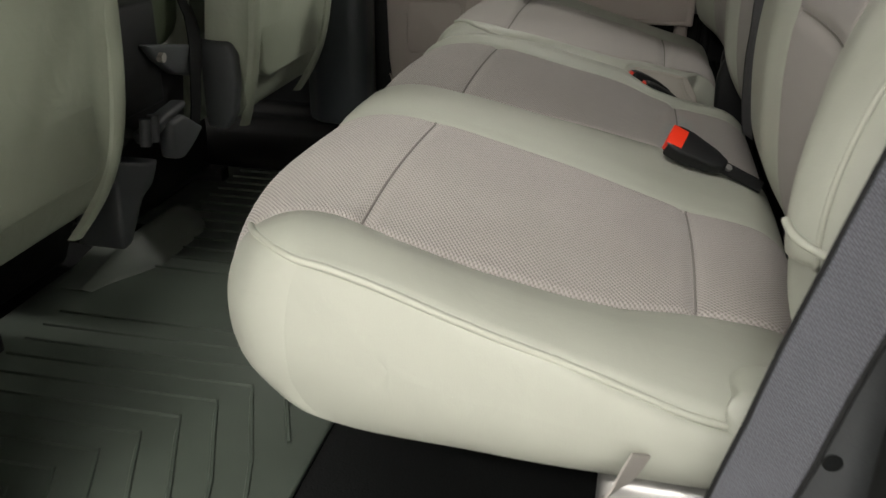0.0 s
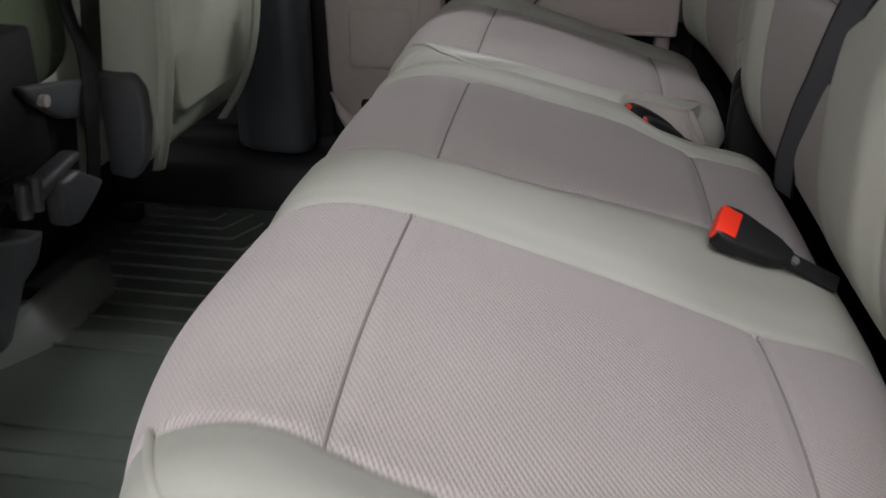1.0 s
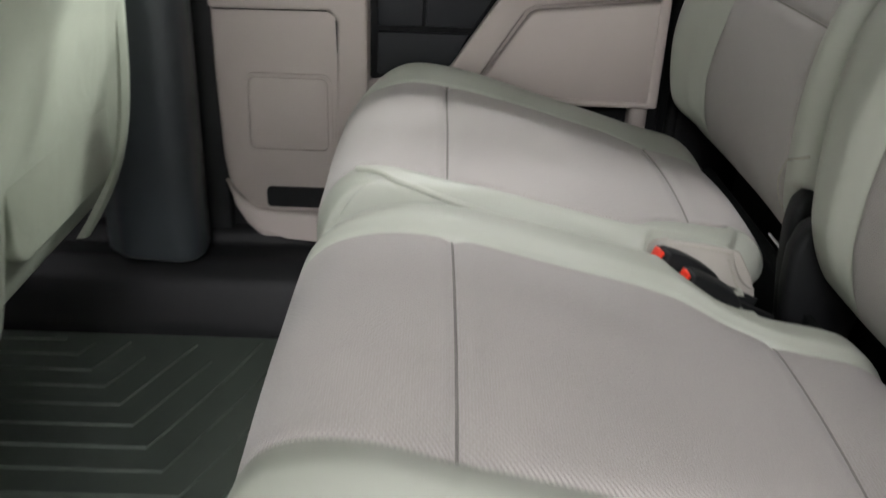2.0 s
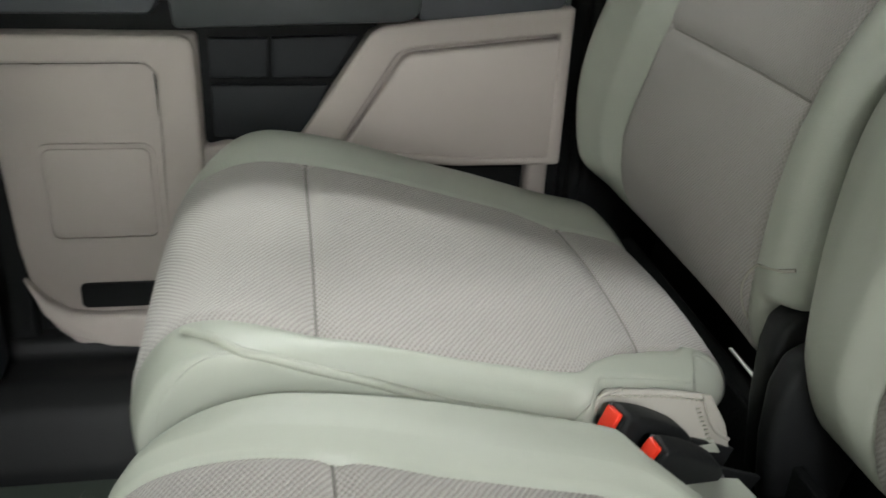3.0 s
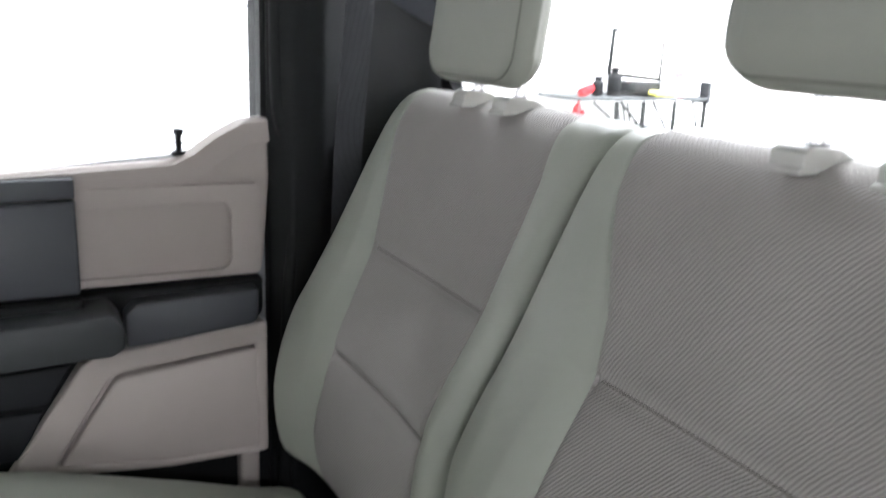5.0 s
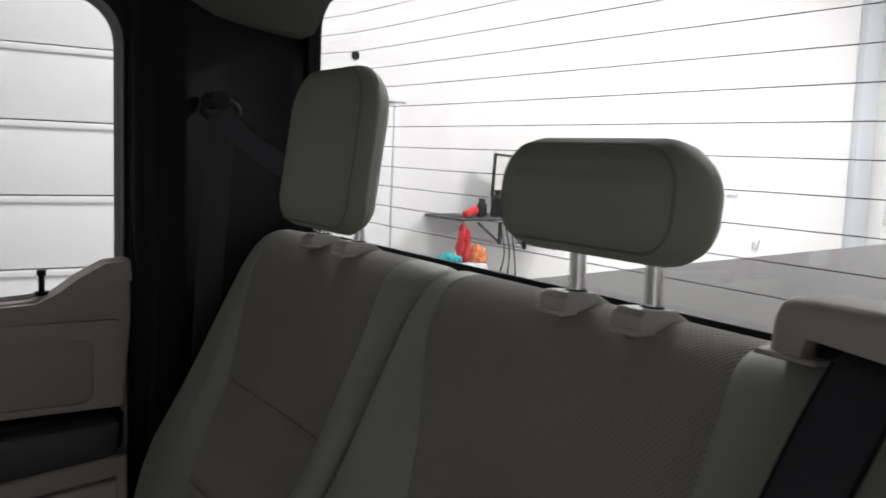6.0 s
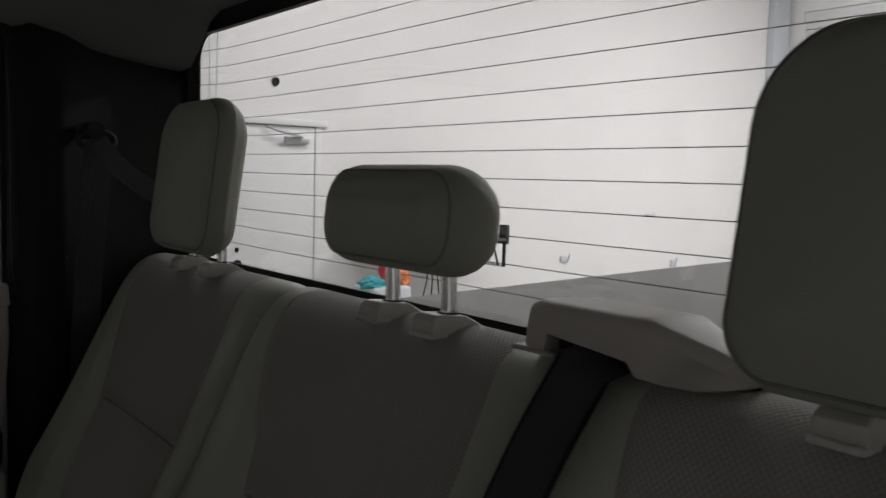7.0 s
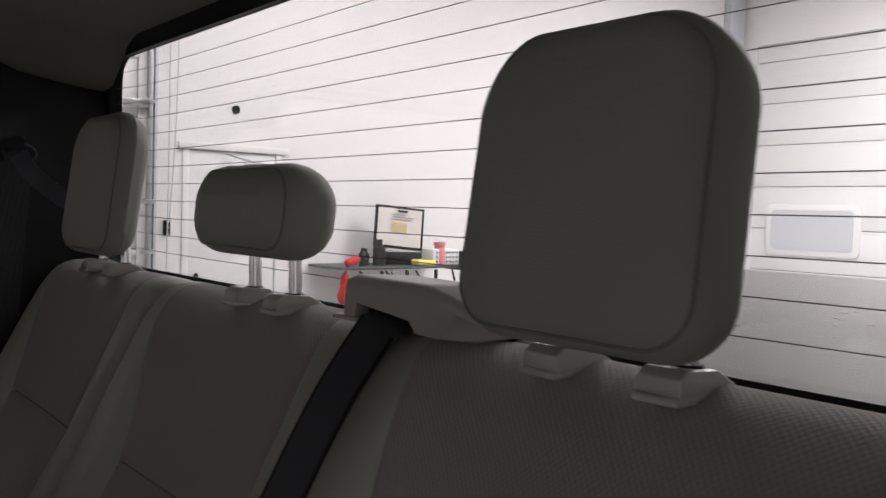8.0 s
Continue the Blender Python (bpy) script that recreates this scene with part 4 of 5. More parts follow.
def backrest_body(y0, y1, profile, inserts, borders, seams, round_r, cut):
    """A padded backrest swept across the seat; cut narrows its foot at the low end of y, below a height."""
    nrm = outward(profile)
    px, pz = profile[:, 0], profile[:, 1]
    edges = [c for pair in inserts for c in pair]
    w = np.clip((pz - 0.42) / 0.44, 0, 1)
    spine = np.stack([0.568 + 0.142 * w, 0.42 + 0.44 * w], 1)
    rows, where, ring = [], [], []

    def section(u):
        d = min(u - y0, y1 - u)
        lift = np.zeros(len(px))
        face = np.clip(-nrm[:, 0], 0, 1)
        inside = False
        for a, b in inserts:
            t = (u - (a + b) / 2) / ((b - a) / 2)
            if abs(t) < 1:
                inside = True
                lift -= 0.006 * (1 - t * t) * face
                for s in seams:
                    lift -= (0.0042 * groove(pz - s, 0.008) + 0.0016 * groove(pz - s, 0.0022)) * face * (px < 0.7)
            lift -= 0.0028 * (groove(u - a, 0.004) + groove(u - b, 0.004)) * face
        if not inside:
            lift += 0.012 * step((0.9 - pz) / 0.15) * step((pz - 0.36) / 0.1) * step(d / 0.05) * face * step(min(abs(u - c) for c in edges) / 0.04)
        outer_d = u - y0 if y0 < 0.5 else y1 - u
        lift += (0.030 * groove(outer_d - 0.03, 0.04) if y0 < 0.5 else 0.024 * groove(outer_d - 0.03, 0.065)) * step((0.70 - pz) / 0.2) * step((pz - 0.37) / 0.06) * face
        crease = 0.0015 * np.array([noise.noise(Vector((u * 7, x * 9, z * 9))) for x, z in profile])
        p = profile - nrm * (edge_round(d, round_r) * 0.9 - lift - crease)[:, None]
        y = drawn(u, pz, y0, y1, inserts, borders)
        height, deep, set_back = cut
        foot = step((height - pz) / 0.022) * (1 - float(step((u - y0) / (2.2 * deep))))
        x = p[:, 0] + set_back * foot * (px < 0.56)
        return np.stack([x, y + deep * foot, p[:, 1]], 1)

    def cap(u, sign):
        base = section(u)
        out = []
        for r in (0.97, 0.92, 0.85, 0.78, 0.66, 0.55, 0.42, 0.3, 0.15, 0.0):
            q = base.copy()
            q[:, 0], q[:, 2] = spine[:, 0] + (base[:, 0] - spine[:, 0]) * r, spine[:, 1] + (base[:, 2] - spine[:, 1]) * r
            q[:, 1] = base[:, 1] + sign * (0.004 + 0.012 * (1 - r * r))
            out.append(q)
        return out

    for q in cap(y0, -1)[::-1]:
        rows.append(q), where.append(y0), ring.append(True)
    for u in row_places(y0, y1, inserts, round_r, 0.10):
        rows.append(section(u)), where.append(u), ring.append(False)
    for q in cap(y1, 1):
        rows.append(q), where.append(y1), ring.append(True)
    return rows, where, ring


def nearest_row(where, ring, u):
    return min((i for i in range(len(where)) if not ring[i]), key=lambda i: abs(where[i] - u))


def around_corner(rows, where, ring, u, px, pz):
    """The run of the piping from the front edge round the corner of a cushion, up to the end row u."""
    inward = [i for i in range(len(where)) if not ring[i] and 0.0 < abs(where[i] - u) < (0.105 if u < 0.5 else 0.03)]
    line = []
    for i in sorted(inward, key=lambda i: -abs(where[i] - u)):
        goal = 0.062 - 0.040 * abs(where[i] - u) / 0.105 if u < 0.5 else 0.034
        j = min((j for j in range(len(px)) if pz[j] > 0.42), key=lambda j: abs(px[j] - goal))
        line.append(Vector(rows[i][j]) + Vector((-0.0006, 0, 0.0006)))
    return line


def eased(line, turns=30):
    """A line with its kinks worn smooth."""
    for turn in range(turns):
        line = [line[0]] + [(line[i - 1] + 2 * line[i] + line[i + 1]) / 4 for i in range(1, len(line) - 1)] + [line[-1]]
    return line


def dress(name, body, profile, inserts, cushion, seams, seat, piping_at):
    rows, where, ring = body
    px, pz = profile[:, 0], profile[:, 1]
    nrm = outward(profile)
    run = np.r_[0, np.cumsum(np.linalg.norm(np.diff(profile, axis=0), axis=1))]
    if cushion:
        cloth_cols = {j for j in range(len(px)) if nrm[j, 1] > 0.05 or (px[j] < 0.03 and pz[j] > 0.41)}
    else:
        cloth_cols = {j for j in range(len(px)) if (nrm[j, 0] < -0.2 or pz[j] > 0.925) and 0.365 < pz[j] and px[j] < 0.725}

    def owner_of(i, j):
        if ring[i] or ring[i + 1]:
            return "side"
        mid = (where[i] + where[i + 1]) / 2
        for k, (a, b) in enumerate(inserts):
            if a < mid < b and j in cloth_cols:
                return k
        return "vinyl"

    owner = part(name, skin(rows, lambda i, j: owner_of(i, j) == "vinyl"), VINYL, seat, "smooth grey-green vinyl bolsters", sharp=100)
    for sgn in (0, 1):
        half = len(rows) // 2
        part("side_panel", skin(rows, lambda i, j: owner_of(i, j) == "side" and ((i < half) == (sgn == 0))), VINYL, owner, "smooth vinyl side panel", sharp=100)
    for k in range(len(inserts)):
        part("insert", skin(rows, lambda i, j: owner_of(i, j) == k, lambda i, j: (where[i], run[j])), CLOTH if cushion else BACK_CLOTH, owner, "woven grey-taupe cloth panel")
        a, b = inserts[k]
        for s in seams:
            cols = [j for j in cloth_cols if (cushion and nrm[j, 1] > 0.5) or (not cushion and nrm[j, 0] < -0.3)]
            col = min(cols, key=lambda j: abs((px if cushion else pz)[j] - s))
            rise = np.array([nrm[col, 0], 0, nrm[col, 1]]) * 0.0002
            trim = 0.0 if cushion else 0.007
            line = [rows[i][col] + rise for i in range(len(rows)) if not ring[i] and a + trim <= where[i] <= b - trim]
            # Dark line laid in the groove paints the seam's shade.
            part("seam", tube(line, 0.0013, 5), SEAM_SHADE if cushion else BACK_SEAM_SHADE, owner, "sewn cross seam, its crease shade in the dark colour")
    for u, lo, hi in piping_at:
        i = nearest_row(where, ring, u)
        cols = [j for j in range(len(px)) if lo(px[j], pz[j], nrm[j])]
        # keep the run of columns in one piece
        cut = next((n for n in range(len(cols)) if cols[n] - cols[n - 1] != 1), 0)
        cols = cols[cut:] + cols[:cut]
        line = [Vector(rows[i][j]) + Vector((nrm[j, 0], 0, nrm[j, 1])) * 0.0008 for j in cols]
        if cushion:
            line = sorted(line, key=lambda p: p.x)
            if u < 0.5:
                line = eased(around_corner(rows, where, ring, u, px, pz) + line)
            else:
                line = [p for p in line if p.x > 0.085]
                rise = [k for k in range(i + 1, len(rows)) if 0.001 < where[k] - u < 0.026 and not ring[k]]
                start = [Vector(rows[k][min(cols, key=lambda j: abs(rows[k][j][0] - 0.080 + 1.5 * (where[k] - u)))]) for k in rise[::-1]]
                line = [Vector(p) + Vector((0, -0.0012, 0.0018)) for p in spline([tuple(p) for p in start[::3] + line[::2]], 70)]
        part("piping", tube(line, hi, 8), VINYL_EDGE, owner, "raised sewn piping")
    return owner


on_edge = lambda x, z, n: n[1] > 0.3 and 0.062 < x < 0.47 and z > 0.37
on_face = lambda x, z, n: (n[0] < -0.15 or z > 0.93) and z > 0.40

wide_seat = thing("rear_seat", "two-place rear seat in grey-green vinyl and woven cloth", "rear seat", (0.4, 0.48, 0.0), "rear seats")
WIDE, WIDE_B = ((0.098, 0.400), (0.560, 0.862)), ((0.100, 0.400), (0.560, 0.860))
WIDE_LINES = (course((0.03, 0.112), (0.066, 0.106), (0.128, 0.101), (0.182, 0.084), (0.252, 0.079), (0.32, 0.084), (0.365, 0.095), (0.431, 0.133), (0.48, 0.140)),
              course((0.0, 0.425), (0.14, 0.410), (0.30, 0.385), (0.425, 0.365)),
              course((0.0, 0.600), (0.14, 0.562), (0.25, 0.556), (0.39, 0.578)),
              course((0.03, 0.880), (0.14, 0.872), (0.205, 0.862), (0.307, 0.860), (0.388, 0.845), (0.45, 0.832)))
WIDE_LINES_B = (course((0.42, 0.085), (0.475, 0.100), (0.60, 0.172), (0.66, 0.172), (0.745, 0.148), (0.82, 0.100), (0.88, 0.060), (0.93, 0.045)),
                course((0.60, 0.392), (0.83, 0.402), (0.90, 0.421), (0.932, 0.430)),
                course((0.50, 0.575), (0.79, 0.562), (0.85, 0.559), (0.90, 0.564), (0.932, 0.574)),
                course((0.45, 0.885), (0.575, 0.856), (0.65, 0.847), (0.754, 0.848), (0.80, 0.868), (0.86, 0.911), (0.89, 0.930), (0.932, 0.944)))
wide_body = cushion_body(0.0, 0.932, CUSHION, WIDE, WIDE_LINES, (0.143, 0.427), (0.25, 0.12))
wide_cushion = dress("cushion", wide_body, CUSHION, WIDE, True, (0.143, 0.427), wide_seat, [(0.0, on_edge, 0.0032)])
wide_back = backrest_body(0.0, 0.984, BACK, WIDE_B, WIDE_LINES_B, (0.60, 0.752), 0.022, (0.498, 0.052, 0.012))
dress("backrest", wide_back, BACK, WIDE_B, False, (0.60, 0.752), wide_seat, [(0.012, on_face, 0.0022)])
part("lip_piping", tube(spline([(0.462, 0.022, 0.522), (0.464, 0.006, 0.520), (0.472, -0.006, 0.517), (0.488, -0.011, 0.511), (0.510, -0.013, 0.505)], 20), 0.0030, 8), VINYL_EDGE, wide_seat, "sewn piping at the foot of the bolster")
slim_seat = thing("rear_seat", "single rear seat in grey-green vinyl and woven cloth", "rear seat", (0.4, 1.2, 0.0), "rear seats")
SLIM, SLIM_B = ((1.010, 1.338),), ((1.045, 1.345),)
SLIM_LINES = (course((0.037, 1.031), (0.068, 1.023), (0.13, 1.006), (0.20, 0.997), (0.24, 0.992), (0.30, 0.992), (0.337, 0.997), (0.386, 1.021), (0.446, 1.038)),
              course((0.03, 1.352), (0.13, 1.346), (0.25, 1.336), (0.36, 1.325), (0.40, 1.302), (0.46, 1.302)))
SLIM_LINES_B = (course((0.40, 1.075), (0.50, 1.056), (0.62, 1.040), (0.76, 1.040), (0.843, 1.044), (0.88, 1.050), (0.932, 1.074)),
                course((0.40, 1.400), (0.475, 1.385), (0.56, 1.335), (0.62, 1.312), (0.68, 1.318), (0.745, 1.336), (0.82, 1.386), (0.888, 1.440), (0.932, 1.452)))
narrow_cushion = dress("cushion", cushion_body(0.975, 1.435, CUSHION, SLIM, SLIM_LINES, (0.138, 0.413), (0.14, 0.05)), CUSHION, SLIM, True, (0.138, 0.413), slim_seat, [(0.975, lambda x, z, n: n[1] > 0.3 and 0.036 < x < 0.335 and z > 0.37, 0.0034)])
slim_back = backrest_body(0.992, 1.485, BACK, SLIM_B, SLIM_LINES_B, (0.618, 0.750), 0.022, (0.462, 0.030, 0.012))
dress("backrest", slim_back, BACK, SLIM_B, False, (0.618, 0.750), slim_seat, [])

# seat frames under the cushions and in the gap behind them
for owner, a, b in ((wide_seat, 0.06, 0.88), (slim_seat, 1.0, 1.39)):
    part("seat_pan", rbox((0.20, a + 0.05, 0.285), (0.50, b - 0.03, 0.315), 0.01), BLACK, owner)
    for y in (a + 0.06, b - 0.06):
        part("pan_leg", rbox((0.42, y - 0.02, -0.012), (0.48, y + 0.02, 0.29), 0.006), BLACK, owner)
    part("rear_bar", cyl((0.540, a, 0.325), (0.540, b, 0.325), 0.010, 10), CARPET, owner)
part("hinge_bracket", rbox((0.36, 0.01, 0.17), (0.50, 0.05, 0.30), 0.012), STEEL, wide_seat, "pale metal hinge bracket")
part("pull_loop", strap(spline([(0.388, -0.017, 0.350), (0.376, -0.022, 0.325), (0.356, -0.024, 0.300), (0.346, -0.026, 0.286), (0.352, -0.030, 0.280), (0.366, -0.030, 0.292), (0.380, -0.024, 0.312)], 24), 0.020, 0.002, (0.7, 0.5, 0.5)), STRAP, wide_cushion, "grey fabric pull loop")
rump = rbox((0.445, -0.006, 0.325), (0.53, 0.05, 0.40), 0.02, 4)
for v in rump.verts:
    v.co += Vector((noise.noise(v.co * 45), 0.5 * noise.noise(v.co * 45 + Vector((3, 0, 0))), noise.noise(v.co * 45 + Vector((0, 4, 0))))) * 0.012
part("gathered_cover", rump, VINYL, wide_cushion, "gathered vinyl at the rear corner")
setting("wall_seat_rear", rbox((0.60, 0.0, 0.0), (0.62, 1.44, 0.36), 0.004), BLACK, "black carpeted panel under the rear backrests")
# Near-black sheet added so the gap behind the cushions reads as shade.
setting("gap_panel", rbox((0.525, 0.02, 0.0), (0.535, 1.43, 0.33), 0.002), CARPET, "near-black sheet for the shade behind the seat cushions")


# headrests
def headrest(kind, y, low, w, h, d, lean, gap, label):
    """Two posts in clips and a padded block that leans back; w, h and d are its size."""
    zc = 0.938
    hr = thing("headrest", label, "headrest", (0.695, y, zc), "rear headrests")
    place = Matrix.Translation((0.686, y, low + h / 2)) @ pose(0, 0, 0, 0, lean, 0)
    rc, rb, re = (0.056, 0.042, 0.026) if kind == "tall" else (0.041, 0.038, 0.030)

    def outline(inset, n=10):
        pts = []
        top, low_r = max(0.004, rc - inset), max(0.004, rb - inset)
        a1, b1 = w / 2 - inset, h / 2 - inset
        ring_ = [(sa * (a1 - q) + q * math.cos(radians(s0 + 90 * i / n)), sb * (b1 - q) + q * math.sin(radians(s0 + 90 * i / n))) for sa, sb, q, s0 in ((1, 1, top, 0), (-1, 1, top, 90), (-1, -1, low_r, 180), (1, -1, low_r, 270)) for i in range(n + 1)]
        for a, b in ring_:
            f = b / (h / 2)
            pts.append((a * (1 - (0.022 * f if kind == "tall" else 0.0) - 0.02 * f * f), b - 0.004 * (2 * a / w) ** 2))
        return pts

    front_rings = [(-d / 2 + re * (1 - math.cos(radians(q))), re * (1 - math.sin(radians(q)))) for q in np.linspace(0, 90, 7)]
    back_rings = [(d / 2 - 1.3 * re * (1 - math.cos(radians(q))), 1.3 * re * (1 - math.sin(radians(q)))) for q in np.linspace(90, 0, 7)]
    verts, faces = [], []
    n_out = len(outline(0.0))
    inner = [(-d / 2 - 0.006, 0.085 if h > 0.15 else 0.040), (-d / 2 - 0.005, 0.065 if h > 0.15 else 0.036), (-d / 2 - 0.0025, 0.042)] if h > 0.15 else [(-d / 2 - 0.003, 0.038), (-d / 2 - 0.0015, 0.034)]
    outer = [(d / 2 + 0.002, 0.042 if h > 0.15 else 0.041)]
    seq = inner + front_rings + back_rings + outer
    for x, inset in seq:
        bow = 0.006 if x < 0 else -0.004
        for a, b in outline(inset):
            verts.append(place @ Vector((x + bow * ((2 * a / w) ** 2 + (2 * b / h) ** 2) * 0.6, a, b)))
    for k in range(len(seq) - 1):
        faces += [(k * n_out + i, k * n_out + (i + 1) % n_out, (k + 1) * n_out + (i + 1) % n_out, (k + 1) * n_out + i) for i in range(n_out)]
    faces += [tuple(range(n_out)), tuple(range((len(seq) - 1) * n_out, len(seq) * n_out))]
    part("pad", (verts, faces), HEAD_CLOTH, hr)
    loop = [place @ Vector((-d / 2 + re * 0.30 + 0.0036 * ((2 * a / w) ** 2 + (2 * b / h) ** 2), a, b)) for a, b in outline(re * 0.27)]
    part("seam", tube(loop, 0.0014, 6, True), SEAM_HEAD, hr, "sewn seam round the front panel")
    yc = y - (0.012 if y < 0.5 else 0.0)
    for s in (-gap, gap):
        part("post", tube([(0.698, yc + s, zc - 0.03), (0.702, yc + s, zc + 0.02), (0.700, yc + s, low + 0.03)], 0.0074, 14), CHROME, hr, "bright chrome post")
        body = slab([(-0.028, 0.0), (-0.028, 0.012), (-0.022, 0.0175), (0.010, 0.0175), (0.028, 0.009), (0.034, 0.003), (0.034, 0.0)], -0.0165, 0.0165, "y", 0.0035, 3)
        for v in body.verts:
            v.co.y *= 1.0 - 0.10 * float(step((v.co.z - 0.008) / 0.015))
        bmesh.ops.transform(body, matrix=pose(0.700, yc + s, zc - 0.004, 0, 4, 0), verts=body.verts)
        clip = part("post_clip", body, CLIP, hr, "grey plastic post guide")
        part("clip_lip", rbox((0.6685, yc + s - 0.0172, zc - 0.006), (0.690, yc + s + 0.0172, zc - 0.0005), 0.002, 2), CLIP, clip)
        part("clip_hole", tube([(0.701 + 0.0088 * math.cos(q), yc + s + 0.0088 * math.sin(q), zc + 0.0135) for q in np.linspace(0, 2 * math.pi, 14, endpoint=False)], 0.0016, 6, True), CHARCOAL, clip)
    return hr


headrest("tall", 0.250, 0.956, 0.208, 0.212, 0.074, 8, 0.049, "tall rounded grey headrest on chrome posts")
headrest("tall", 1.247, 0.963, 0.224, 0.217, 0.064, 8, 0.052, "tall rounded grey headrest on chrome posts")
headrest("low", 0.721, 0.990, 0.221, 0.098, 0.084, 6, 0.046, "low wide grey headrest raised on chrome posts")

# shoulder belt of the middle place: cover on the backrest, webbing down the front
cover = thing("belt_cover", "grey plastic belt guide cover on the backrest", "belt cover", (0.71, 0.45, 0.935))
COVER_Y = (0.366, 0.368, 0.372, 0.377, 0.383, 0.389, 0.395, 0.401, 0.407, 0.412, 0.416, 0.420, 0.426, 0.432, 0.440, 0.470, 0.505, 0.517, 0.521, 0.532, 0.541, 0.547, 0.550)
front_low = lambda y: float(np.interp(y, [0.366, 0.372, 0.384, 0.52, 0.545, 0.550], [0.716, 0.696, 0.676, 0.674, 0.677, 0.686]))
front_top = lambda y: float(np.interp(y, [0.366, 0.428, 0.52, 0.545, 0.550], [0.722, 0.680, 0.676, 0.679, 0.688]))
top_z = lambda y: float(np.interp(y, [0.366, 0.371, 0.424, 0.432, 0.532, 0.541, 0.547, 0.550], [0.950, 0.954, 0.979, 0.983, 0.984, 0.981, 0.974, 0.965]))
low_z = lambda y: float(np.interp(y, [0.366, 0.41, 0.4375, 0.4385, 0.519, 0.520, 0.550], [0.944, 0.942, 0.943, 0.952, 0.960, 0.943, 0.943]))
soft_mean = lambda f, y: float(np.mean([f(y + q) for q in np.linspace(-0.003, 0.003, 9)])) if y < 0.5 else f(y)
verts, faces = [], []
for y in COVER_Y:
    xl, xt = soft_mean(front_low, y), soft_mean(front_top, y)
    zt, zb = (soft_mean(top_z, y) if 0.37 < y < 0.5 else top_z(y)), low_z(y)
    ring_ = [(0.752, 0.925), (xl + 0.026, 0.925), (xl + 0.022, zb), (xl, zb)] + [(xt + 0.010 * (1 - math.cos(q)), zt - 0.010 + 0.010 * math.sin(q)) for q in np.linspace(0, math.pi / 2, 5)] + [(0.748, zt - 0.003), (0.752, zt - 0.014)]
    verts += [(px_, y, pz_) for px_, pz_ in ring_]
k = 11
faces = [(i * k + j, i * k + (j + 1) % k, (i + 1) * k + (j + 1) % k, (i + 1) * k + j) for i in range(len(COVER_Y) - 1) for j in range(k)]
faces += [tuple(range(k)), tuple(range((len(COVER_Y) - 1) * k, len(COVER_Y) * k))]
part("cover_shell", (verts, faces), HOOD, cover, "warm grey plastic hood", sharp=30)
part("cover_tab", rbox((0.673, 0.508, 0.9425), (0.690, 0.555, 0.9465), 0.0015), HOOD, cover)
# Near-black block behind the notch stands in for the shaded hollow.
part("belt_slot", rbox((0.688, 0.441, 0.9435), (0.700, 0.5175, 0.9615), 0.0), CARPET, cover, "dark block for the shade inside the belt slot")
part("mould_mark", rbox((0.7205, 0.436, 0.9795), (0.7220, 0.440, 0.9805), 0.0), CARPET, cover)
belt = thing("seat_belt", "black shoulder belt hanging down the backrest", "seat belt", (0.6, 0.55, 0.37))
front_of = lambda z: float(np.interp(z, [0.36, 0.41, 0.49, 0.566, 0.602, 0.628, 0.68, 0.745, 0.85, 0.912, 0.945], [0.534, 0.523, 0.508, 0.499, 0.493, 0.495, 0.516, 0.547, 0.601, 0.638, 0.664]))
across_of = lambda z: float(np.interp(z, [0.36, 0.41, 0.49, 0.566, 0.605, 0.64, 0.70, 0.80, 0.945], [0.762, 0.735, 0.652, 0.570, 0.530, 0.507, 0.488, 0.476, 0.468]))


def webbing(centres, width, thick, shift=0.0):
    """A belt that turns on its way: flat on the backrest above, edge towards the front below."""
    rows = []
    for c in centres:
        c, k = Vector(c), float(step((c[2] - 0.62) / 0.16))
        a = Vector((-0.22 * (1 - k), 0.97, -0.05 + 0.35 * k)).normalized()
        up = Vector((0.3, -0.5 + 0.4 * k, 0.85)).normalized()
        n = a.cross(up).normalized()
        c = c + a * shift
        rows.append([c - a * width / 2 - n * thick, c + a * width / 2 - n * thick, c + a * width / 2 + n * thick, c - a * width / 2 + n * thick])
    return skin_open(rows)


run = spline([(front_of(z), across_of(z), z) for z in np.linspace(0.945, 0.360, 14)], 60)
part("webbing", webbing([(0.70, 0.470, 0.952)] + [tuple(p) for p in run], 0.048, 0.0009), WEB, belt)
for side in (-0.0228, 0.0228):
    part("selvedge", webbing([tuple(p) for p in run], 0.0028, 0.0013, side), BLACK, belt, "tight dark woven edge")


